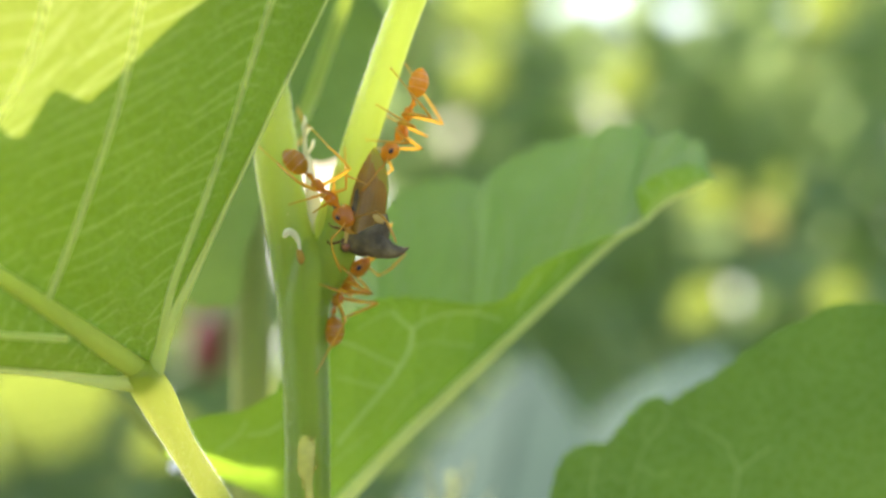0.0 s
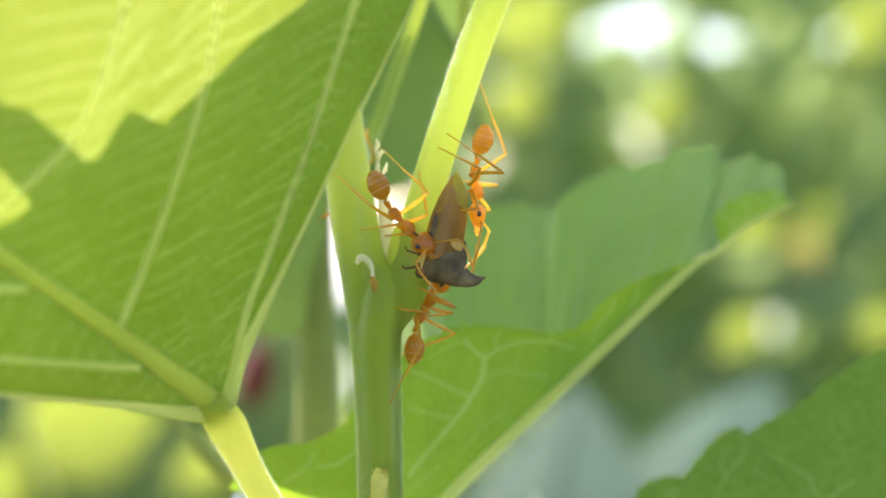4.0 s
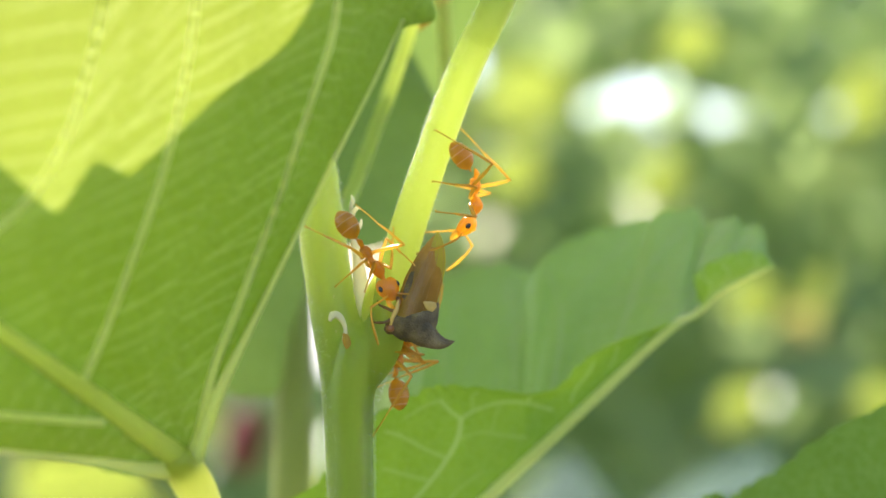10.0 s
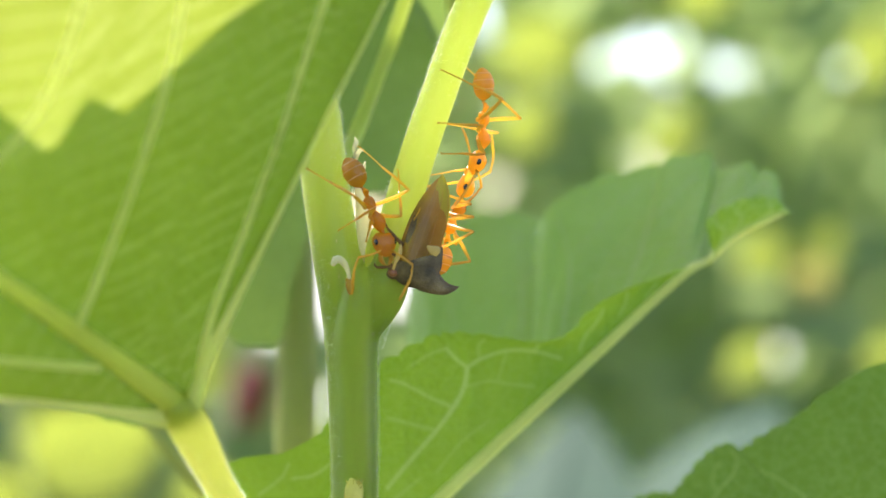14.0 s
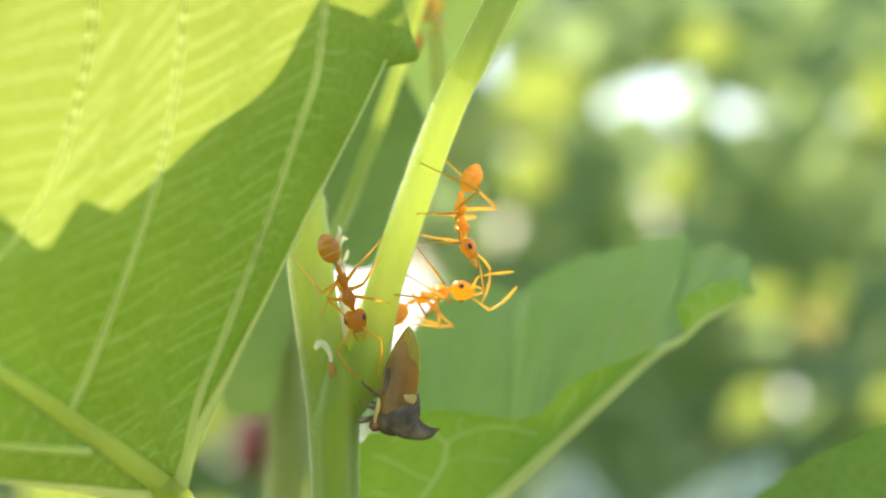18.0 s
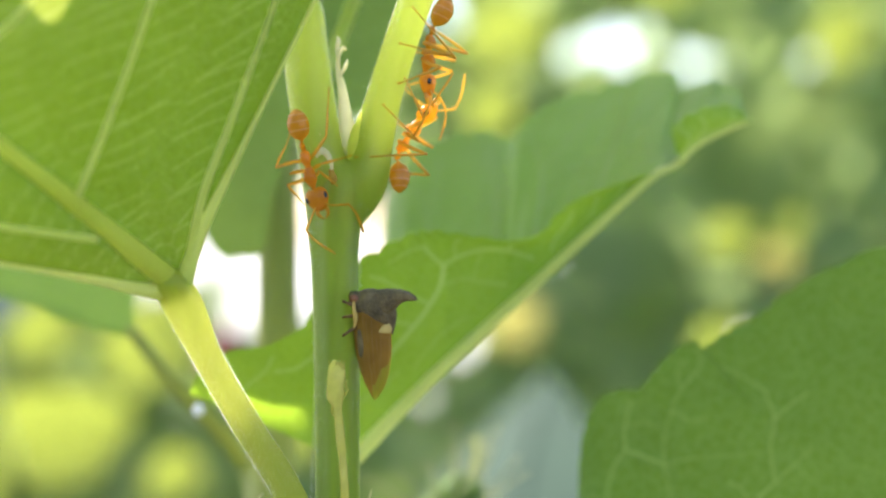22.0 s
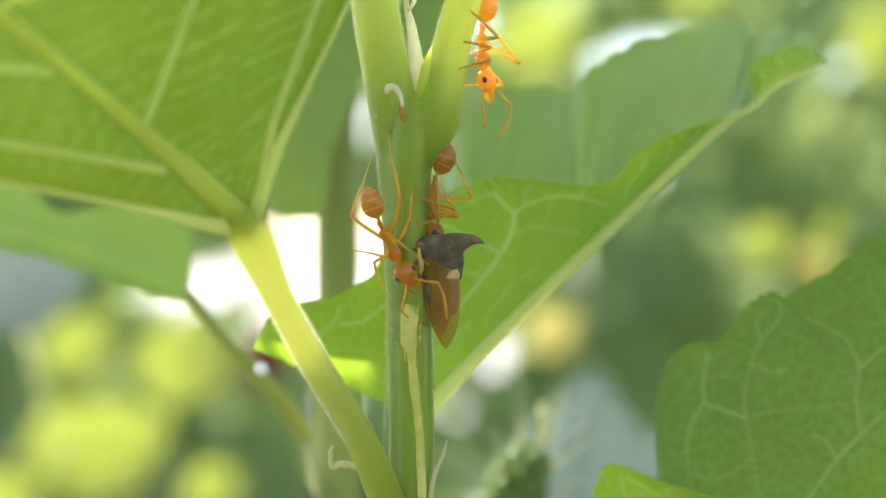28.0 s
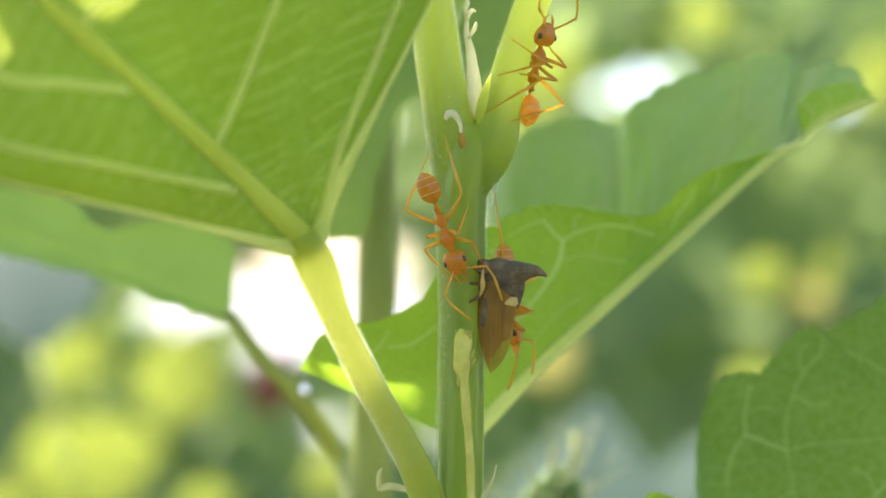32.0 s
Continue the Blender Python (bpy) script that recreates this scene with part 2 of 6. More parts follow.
def mark_veins(ob, lines, soft=0.16, axes=(0, 1, 2)):
    """Marks on a blade where its veins run: lines of (places, width, weight) in mm."""
    me = ob.data
    co = np.empty(len(me.vertices) * 3)
    me.vertices.foreach_get("co", co)
    co = co.reshape(-1, 3)[:, axes] / MM
    value = np.zeros(len(co))
    for pts, width, *weight in lines:
        p = np.array([tuple(q) for q in spline(pts, 40)])[:, axes]
        near_by = np.where(((co > p.min(0) - 1) & (co < p.max(0) + 1)).all(1))[0]
        if len(near_by):
            d = np.sqrt(((co[near_by, None] - p[None]) ** 2).sum(-1)).min(1)
            value[near_by] = np.maximum(value[near_by], np.clip(1 - (d - width) / soft, 0, 1) * (weight[0] if weight else 1))
    me.attributes.new("vein", "FLOAT", "POINT").data.foreach_set("value", value)


def spline(pts, n):
    """A smooth line of n + 1 places through the given ones."""
    p = [Vector(q) for q in pts]
    p = [p[0] * 2 - p[1]] + p + [p[-1] * 2 - p[-2]]
    out = []
    for k in range(n + 1):
        s = k / n * (len(p) - 3)
        i = min(int(s), len(p) - 4)
        u = s - i
        a, b, c, d = p[i:i + 4]
        out.append(0.5 * ((2 * b) + (c - a) * u + (2 * a - 5 * b + 4 * c - d) * u * u + (3 * b - a - 3 * c + d) * u ** 3))
    return out


def tube(bm, pts, radii, n=24, sides=10, flat=1.0, wobble=0.0, face=None, ridge=0.0):
    """A tapered tube along the smooth line through pts, with rounded ends."""
    line = spline(pts, n)
    rads = [r[0] for r in spline([(r, 0, 0) for r in radii], n)]
    rings = []
    side = None
    for k, q in enumerate(line):
        d = (line[min(k + 1, n)] - line[max(k - 1, 0)]).normalized()
        if side is None:
            side = Vector(face).cross(d).normalized() if face else d.orthogonal().normalized()
        side = (side - d * side.dot(d)).normalized()
        up = d.cross(side)
        r = max(rads[k], 0.004) * (1 + wobble * noise.noise(q * 0.9))
        if ridge:
            side = Vector((1, 0, 0)) - d * d.x
            side.normalize()
            up = d.cross(side)
        rings.append([bm.verts.new(q + (side * math.cos(a) + up * math.sin(a) * flat) * r * (1 + ridge * max(0, -math.sin(a - 0.1)) ** 6 - 0.35 * ridge * math.sin(2 * (a - 0.1)) ** 2)) for a in (2 * math.pi * j / sides for j in range(sides))])
    for a, b in zip(rings, rings[1:]):
        for j in range(sides):
            bm.faces.new((a[j], a[(j + 1) % sides], b[(j + 1) % sides], b[j]))
    for ring, q, way in ((rings[0], line[0], line[0] - line[1]), (rings[-1], line[-1], line[-1] - line[-2])):
        tip = bm.verts.new(q + way.normalized() * max(rads[0 if ring is rings[0] else -1], 0.004) * 0.6)
        for j in range(sides):
            bm.faces.new((ring[j], ring[(j + 1) % sides], tip))
    return bm


def tubes(*specs, **kw):
    bm = bmesh.new()
    for pts, radii in specs:
        tube(bm, pts, radii, **kw)
    return bm


def lathe_blob(profile, sides=20, squash=1.0, caps=True):
    """A body of rings along +x: rows of x, radius, and an optional lift in z."""
    bm = bmesh.new()
    fine = spline([(p[0], p[1], p[2] if len(p) > 2 else 0) for p in profile], len(profile) * 4)
    rings = [[bm.verts.new((q.x, max(q.y, 0.01) * math.cos(a), q.z + max(q.y, 0.01) * math.sin(a) * squash)) for a in (2 * math.pi * j / sides for j in range(sides))] for q in fine]
    for a, b in zip(rings, rings[1:]):
        for j in range(sides):
            bm.faces.new((a[j], a[(j + 1) % sides], b[(j + 1) % sides], b[j]))
    if caps:
        bm.faces.new(rings[0])
        bm.faces.new(rings[-1])
    return bm


def ball(bm, at, r, stretch=(1, 1, 1), u=12, v=8):
    bmesh.ops.create_uvsphere(bm, u_segments=u, v_segments=v, radius=1.0, matrix=Matrix.Translation(at) @ Matrix.Diagonal((r * stretch[0], r * stretch[1], r * stretch[2], 1)))
    return bm


def half_blade(midrib, edge, nu=72, nv=18, bulge=1.0, teeth=0.0, count=22, ripple=0.25, quilt=0.0):
    """Half of a leaf between its midrib and its toothed edge; bulge lifts the middle along the half's normal."""
    a, b = spline(midrib, nu), spline(edge, nu)
    bm = bmesh.new()
    grid = []
    for k in range(nu + 1):
        out = b[k] - a[k]
        along = (a[min(k + 1, nu)] - a[max(k - 1, 0)]).normalized()
        way = out.normalized() if out.length > 1e-4 else Vector((0, 0, 1))
        normal = along.cross(way).normalized()
        s = k / nu
        tooth = teeth * (abs(math.sin(math.pi * count * s + 0.6 * math.sin(9 * s))) ** 0.6 - 0.5) * min(1.0, 6 * s, 6 * (1 - s) + 0.15)
        row = []
        for j in range(nv + 1):
            w = j / nv
            q = a[k] + out * w + way * tooth * w ** 6
            lift = bulge * math.sin(math.pi * w) + ripple * noise.noise(q * 0.22) * w
            if quilt:
                lift += quilt * abs(math.sin(math.pi * (7 * s - 1.2 * w))) * math.sin(math.pi * min(1, w * 1.05))
            row.append(bm.verts.new(q + normal * lift))
        grid.append(row)
    for k in range(nu):
        for j in range(nv):
            bm.faces.new((grid[k][j], grid[k + 1][j], grid[k + 1][j + 1], grid[k][j + 1]))
    return bm


# ---- the shoot: stem, fork, petioles ----
shoot = tagged(new("mulberry_shoot"), "young green mulberry shoot forking into two hairy branches", "plant")
part("stem_base", tubes(([(4, 6, -820), (2, 3, -300), (-1.2, 0.6, -80), (-0.8, 0.2, -58)], [4.5, 3.2, 2.0, 1.85]), n=60, sides=24), GREEN_STEM, shoot)
forked = tubes(([(-1.0, 0.4, -70), (-0.7, 0, -38), (-0.6, 0, -31), (0.1, 0, -27), (0.1, 0, -14.5), (-0.1, 0, -6), (-0.15, 0, -2.5), (0.2, 0.1, 0.6), (0.4, 0.3, 2.4)], [1.95, 1.78, 1.98, 1.82, 1.82, 1.92, 2.15, 2.15, 1.5]), n=120, sides=36, wobble=0.012, ridge=0.3)
tube(forked, [(-0.1, 0.1, -8), (-0.3, 0.1, -3.5), (-0.75, 0.1, 0.5), (-1.35, 0.15, 4.1), (-1.9, 0.25, 7.2), (-2.35, 0.5, 10.4), (-2.8, 1.0, 14), (-3.5, 2, 22), (-2.5, 6, 60)], [1.7, 1.85, 1.92, 1.92, 1.86, 1.84, 1.8, 1.65, 1.3], n=70, sides=24)
tube(forked, [(0.7, 0.1, -2.0), (2.1, 0, 0.9), (2.95, -0.1, 4.2), (3.75, -0.2, 7.5), (4.6, -0.1, 10.4), (5.45, -0.1, 13), (6.5, 0, 16), (7.55, 0, 19), (8.7, 0, 22), (10.2, 0.2, 25.4), (11.9, 0.3, 28.7), (26, 6, 60)], [1.4, 1.95, 1.66, 1.46, 1.41, 1.38, 1.36, 1.35, 1.34, 1.33, 1.3, 1.2], n=90, sides=24)
forked = part("forked_stem", forked, GREEN_STEM, shoot, "hairy green stem forking into two branches, sunlit from behind")
fuse = forked.modifiers.new("fuse", "REMESH")
fuse.mode, fuse.voxel_size, fuse.use_smooth_shade = "VOXEL", 0.15 * MM, True
even = forked.modifiers.new("even", "SMOOTH")
even.factor, even.iterations = 0.5, 10
# unseen cores, added to block sun passing through the thick of the stem
shade_core = tubes(([(-0.7, 0.1, -60), (-0.5, 0, -31), (0.1, 0, -14.5), (-0.1, 0, -6), (-0.1, 0, -2), (0.3, 0.1, 0.8)], [1.1, 1.1, 1.15, 1.25, 1.5, 1.1]), n=60, sides=16)
tube(shade_core, [(-0.2, 0.1, -3), (-0.8, 0.1, 0.8), (-1.4, 0.2, 4.1), (-2.1, 0.3, 8), (-2.6, 0.7, 12)], [1.2, 1.0, 0.65, 0.3, 0.1], n=24, sides=14)
tube(shade_core, [(0.5, 0.1, -2), (2.0, 0, 0.9), (2.85, 0, 3.8), (3.6, 0, 6.5)], [1.0, 0.85, 0.35, 0.1], n=20, sides=14)
part("shade_core", shade_core, SHADE_CORE, forked, "unseen core added inside the stem to block light")


def axis(pts, radii, n=60):
    return list(zip(spline(pts, n), [r[0] for r in spline([(r, 0, 0) for r in radii], n)]))


STEMS = [axis([(-0.6, 0, -31), (0.1, 0, -14.5), (-0.15, 0, -3)], [1.75, 1.8, 2.05]), axis([(-0.3, 0, -3), (-1.35, 0.15, 4.1), (-2.35, 0.5, 10.4), (-2.8, 1, 14), (-3.5, 2, 22)], [1.9, 1.9, 1.84, 1.8, 1.65]),
         axis([(0.5, 0, -3), (1.75, 0, 0.9), (2.9, -0.1, 4.2), (4.6, -0.1, 10.4), (6.5, 0, 16), (8.7, 0, 22), (11.9, 0.3, 28.7)], [1.8, 1.8, 1.6, 1.4, 1.36, 1.34, 1.3]),
         axis([(-2.6, 3, 6), (-0.5, 15, 14.4), (1.2, 17, 19.4), (3.3, 18, 25.4), (9, 20, 44)], [0.7, 0.85, 0.82, 0.8, 0.8])]

part("petiole", tubes(([(-2.6, 3.0, 6), (-2.0, 9, 10), (-0.5, 15, 14.4), (1.2, 17, 19.4), (3.3, 18, 25.4), (9, 20, 44)], [0.6, 0.68, 0.68, 0.66, 0.65, 0.65]), n=30, sides=14), GREEN_STEM, shoot, "thin leaf stalk behind the fork")
stalk = part("petiole", tubes(([(-0.6, -0.4, -33), (-1.4, -1.6, -29.2), (-3.7, -4.2, -22.9), (-6.6, -6.6, -17.6), (-9.0, -9.4, -12.6), (-10.6, -12.2, -8.3), (-11.7, -13.9, -6.3)], [1.35, 1.4, 1.2, 1.12, 1.1, 1.45, 1.15]), n=50, sides=20, wobble=0.015), PETIOLE, shoot, "long yellow-green leaf stalk, half sunlit")
# another unseen core, added to dim the stalk's middle against the sun
part("shade_core", tubes(([(-0.6, -0.4, -32), (-1.4, -1.6, -29.2), (-3.7, -4.2, -22.9), (-6.6, -6.6, -17.6), (-9.0, -9.4, -12.6), (-10.5, -12.0, -8.6)], [0.75, 0.75, 0.5, 0.28, 0.25, 0.25]), n=40, sides=12), SHADE_CORE, stalk, "unseen core added inside the leaf stalk to block light")

# ---- the broad leaf before the stem, seen from below ----
LEAF_BASE = Vector((-10.6, -12.8, -7.2))
LEAF_AHEAD, LEAF_ACROSS = Vector((-0.5432, -0.6593, 0.5198)), Vector((-0.6320, -0.0865, -0.7701))
LEAF_FACE = Vector((0.5527, -0.7469, -0.3697))


def on_leaf(r, deg, lift=0.0):
    a = radians(deg)
    return LEAF_BASE + LEAF_AHEAD * (r * math.cos(a)) + LEAF_ACROSS * (r * math.sin(a)) + LEAF_FACE * lift


MIDRIB = [(0, 0), (12, -0.6), (24, 0), (40, 1), (64, 2)]
SIDE_VEINS = [
    [(0.8, -60), (7.5, -58), (14.6, -63.2), (28, -64.5), (34, -64), (46, -60)],
    [(11.5, -1), (13.6, -18), (17.5, -31), (23, -40), (28.7, -44.4), (36, -46), (50, -46)],
    [(24.4, -1), (24.3, -10), (25.2, -21), (29, -30), (38, -37), (52, -39)],
    [(36, 0), (38, -10), (42, -19), (52, -26)],
    [(8.6, 6), (12, 12), (17.5, 16.8), (25, 19.8), (42, 21)],
    [(19.3, 2.2), (23, 7.5), (27.3, 11.8), (40, 15.5)],
    [(30, 1), (35, 6), (42, 10), (52, 12)],
]


def broad_leaf():
    bm = bmesh.new()
    nu, nv = 430, 400
    grid = []
    for j in range(nv + 1):
        w = j / nv
        row = []
        for k in range(nu + 1):
            u = k / nu
            deg = -74 + 101 * u
            far = 42 + 24 * math.sin(math.pi * min(1, max(0, (u * 1.15)))) ** 0.8 + 1.6 * abs(math.sin(23 * u))
            r = 0.3 + w * far
            lo, hi = -74 + 17 * math.exp(-r / 8) - 4 * math.exp(-((r - 36.2) / 1.3) ** 2) + 1.2 * max(0, r - 38), 25.5 + 20 * math.exp(-r / 3.2)
            d = lo + (hi - lo) * u
            edge = min(u, 1 - u)
            lift = 0.55 * noise.noise(Vector((r * 0.11, d * 0.05, 2))) * min(1, r / 8) - 0.5 * math.exp(-edge * 45) * min(1, r / 6)
            lift -= 0.0009 * r * r * (0.4 + 0.6 * abs(u - 0.73))
            row.append(bm.verts.new(on_leaf(r, d, lift)))
        grid.append(row)
    for j in range(nv):
        for k in range(nu):
            bm.faces.new((grid[j][k], grid[j][k + 1], grid[j + 1][k + 1], grid[j + 1][k]))
    return bm


def drop_of(r, deg):
    u = (deg + 74) / 101
    return 0.55 * noise.noise(Vector((r * 0.11, deg * 0.05, 2))) * min(1, r / 8) - 0.0009 * r * r * (0.4 + 0.6 * abs(u - 0.73))


LEAF_LINES = []


def vein(leaf, polar, r0, r1, n=30, proud=0.02):
    line = [on_leaf(r, d, drop_of(r, d) + proud) for r, d in polar]
    LEAF_LINES.append((line, r0 * 0.8, 1.0))
    return part("vein", tubes((line, [r0 + (r1 - r0) * k / (len(line) - 1) for k in range(len(line))]), n=n, sides=9), VEIN, leaf)


def fine_vein(points, weight):
    LEAF_LINES.append(([on_leaf(*q, drop_of(*q)) for q in map(polar, points)], 0.015, weight * 0.42))


leaf = part("leaf", broad_leaf(), UNDERSIDE, shoot, "broad bright green leaf seen from its veined underside, partly sunlit")
part("midrib", tubes(([on_leaf(r, d, drop_of(r, d) - 0.2) for r, d in MIDRIB], [0.95, 0.68, 0.6, 0.5, 0.3]), n=60, sides=12), RIDGE, leaf, "thick pale midrib")
for line in SIDE_VEINS:
    vein(leaf, line, 0.36 if line[0][0] < 1 else 0.27, 0.13)
part("leaf_margin", tubes(([on_leaf(r, -74 + 17 * math.exp(-r / 8) + 0.5, drop_of(r, -70)) for r in (0.5, 4, 9, 15, 22, 30, 35)], [0.75, 0.55, 0.3, 0.16, 0.12, 0.1, 0.08]), n=50, sides=8), VEIN, leaf, "pale rolled leaf margin")
part("leaf_margin", tubes(([on_leaf(r, 25.5 + 20 * math.exp(-r / 3.2) - 0.3, drop_of(r, 24)) for r in (0.4, 3, 7, 13, 22, 34)], [0.85, 0.6, 0.32, 0.16, 0.1, 0.08]), n=50, sides=8), VEIN, leaf, "pale rolled leaf margin")


rnd = random.Random(5)


def plane(p):
    return Vector((p[0] * math.cos(radians(p[1])), p[0] * math.sin(radians(p[1]))))


def polar(v):
    return v.length, math.degrees(math.atan2(v.y, v.x))


def by_length(line):
    """Places every 0.1 mm along a line given in polar places."""
    p = [q.to_2d() for q in spline([(*plane(k), 0) for k in line], 240)]
    out, rest = [p[0]], 0.0
    for u, v in zip(p, p[1:]):
        rest += (v - u).length
        while rest > 0.1:
            rest -= 0.1
            out.append(v.copy())
    return out


def ladder(a, b, step, lag, far):
    """Cross veins from line a to line b, every step mm: straight at both ends, wandering and meshed between."""
    p, q = by_length(a), by_length(b)
    last, at = None, step * rnd.uniform(0.4, 0.9)
    while at < far:
        i, j = round(at * 10), round((at + lag + rnd.uniform(-0.5, 0.5)) * 10)
        at += step * rnd.uniform(0.75, 1.25)
        if not (0 < i < len(p) and 0 < j < len(q)):
            continue
        u, v = p[i], q[j]
        side = Vector((v.y - u.y, u.x - v.x)).normalized()
        gap = (v - u).length
        mids = [u.lerp(v, f) + side * rnd.uniform(-0.5, 0.5) * min(1.0, gap / 5) for f in (0.38, 0.5, 0.62)]
        fine_vein([u, u.lerp(mids[0], 0.5) + side * 0.12, mids[0]], 0.8)
        fine_vein([v, v.lerp(mids[2], 0.5) - side * 0.12, mids[2]], 0.8)
        fine_vein(mids, 0.28)
        if last and gap > 2.5:
            fine_vein([last[0], last[0].lerp(mids[1], 0.5) + side * rnd.uniform(-0.2, 0.2), mids[1]], 0.16)
            if gap > 5:
                fine_vein([last[2], mids[2]], 0.14)
        last = mids


ladder(SIDE_VEINS[0], [(1, 0), (6, -0.3), (11.5, -1)] + SIDE_VEINS[1][1:], 1.5, -1.5, 42)
ladder(SIDE_VEINS[1], [(11.5, -1), (18, -0.4), (24.4, -1)] + SIDE_VEINS[2][1:], 1.6, -1.0, 34)
ladder(SIDE_VEINS[2], [(24.4, -1), (30, 0), (36, 0)] + SIDE_VEINS[3][1:], 1.8, -1.0, 26)
ladder(SIDE_VEINS[4], [(8.6, 0), (14, -0.4), (19.3, 0)] + SIDE_VEINS[5][1:], 1.5, 0.0, 30)
ladder(SIDE_VEINS[5], [(19.3, 0), (25, 0), (30, 1)] + SIDE_VEINS[6][1:], 1.7, 0.0, 22)
ladder(SIDE_VEINS[0], [(r, -74 + 17 * math.exp(-r / 8) + 0.6) for r in (0.8, 4, 9, 15, 22, 30, 36)], 1.6, 0.8, 36)
ladder([(1, 1), (5, 2), (8.6, 6)] + SIDE_VEINS[4][1:], [(r, 25.5 + 20 * math.exp(-r / 3.2) - 0.6) for r in (1, 3, 7, 13, 22, 34)], 1.6, 0.8, 32)

LEAF_LINES.append(([on_leaf(r, d, drop_of(r, d)) for r, d in MIDRIB], 0.45, 1.0))
mark_veins(leaf, LEAF_LINES, 0.12)

# ---- the folded leaf behind the stem ----
RIB = [(0.7, 12, -23.2), (7.6, 13, -16.1), (17.5, 14, -7.1), (26.9, 15.3, 1.4), (30.0, 16.8, 3.2), (32.4, 17.4, 5.2), (37.2, 18.8, 7.4)]
NEAR_EDGE = [(-13.6, 13.0, -17.2), (-11.2, 11.5, -13.9), (-4.5, 9.5, -12.0), (0.1, 9.5, -6.6), (3.0, 9.8, -4.7), (6.0, 10.5, -3.2), (7.8, 11.0, -2.9), (11.0, 11.5, -3.2), (14.9, 12.2, -3.7), (17.4, 12.7, -3.1), (19.6, 13.0, -0.8), (22.1, 13.4, 0.6), (24.9, 14.2, 1.5), (28.1, 15.6, 2.6), (30.2, 17.6, 3.3)]
LOBE_EDGE = [(5.5, 29.0, -12.3), (3.2, 33.0, -4.2), (4.3, 37.0, 2.3), (7.0, 39.0, 5.6), (9.9, 40.0, 7.0), (13.1, 40.0, 7.6), (16.0, 40.0, 6.9), (20.1, 38.0, 3.8)]
FAR_EDGE = [(15.4, 32.0, 3.9), (16.4, 32.0, 7.3), (18.5, 32.0, 9.1), (22.0, 32.0, 10.8), (27.2, 31.5, 12.0), (28.1, 31.5, 12.6), (31.7, 30.5, 13.0), (32.3, 30.0, 12.5), (32.6, 29.5, 11.5), (34.1, 28.5, 11.7), (35.5, 28.0, 12.1), (36.1, 27.0, 11.1), (37.3, 26.0, 11.0), (37.6, 24.5, 9.8), (37.3, 23.0, 8.4)]
FLAP_EDGE = [(29.7, 15.2, 4.6), (29.4, 15.0, 6.3), (30.4, 15.2, 7.3), (32.5, 15.8, 8.3), (35.2, 17.0, 8.6), (37.0, 18.2, 7.6)]
FLAP_RIB = [(30.0, 16.5, 3.3), (30.5, 16.6, 3.7), (32.3, 17.0, 5.2), (34.7, 17.6, 6.4), (37.1, 18.4, 7.4)]


def side_veins(host, rib, edge, spots, r=0.16, stop=0.62, lead=0.12, net=0.5):
    """Side veins that fork before the edge and join in loops, with a loose net between them."""
    a, b = spline(rib, 60), spline(edge, 60)
    lines, main = [(rib, 0.4)], []
    for s in spots:
        p, q = a[round(60 * s)], b[min(60, round(60 * (s + lead)))]
        up = (a[min(60, round(60 * s) + 3)] - p).normalized()
        end = p.lerp(q, stop) + up * 0.8
        main.append([p, p.lerp(end, 0.35) + up * 0.9, p.lerp(end, 0.7) + up * 0.9, end])
        lines.append((main[-1], r * 0.8, 0.75))
        for sgn, far in ((1, 0.13), (-1, 0.07)):
            tip = b[min(60, max(0, round(60 * (s + lead + sgn * far))))].lerp(end, 0.24)
            lines.append(([end, end.lerp(tip, 0.5) + (q - p).normalized() * 0.7, tip], r * 0.45, 0.65))
    for one, two in zip(main, main[1:]):
        c, d = spline(one, 30), spline(two, 30)
        last = None
        for q in (6, 13, 20, 26):
            e = max(1, min(29, q - 3 + rnd.randint(-3, 3)))
            out = (c[30] - c[0]).normalized()
            m1, m2 = c[q].lerp(d[e], rnd.uniform(0.25, 0.4)) + out * rnd.uniform(0.2, 1.2), c[q].lerp(d[e], rnd.uniform(0.6, 0.75)) + out * rnd.uniform(-1.0, 0.3)
            lines.append(([c[q], m1, m2, d[e]], 0.03, net))
            if last:
                lines.append(([last, last.lerp(m1, 0.5) + out * rnd.uniform(-0.3, 0.3), m1], 0.02, net * 0.8))
            last = m2
    mark_veins(host, lines, 0.11, (0, 2))


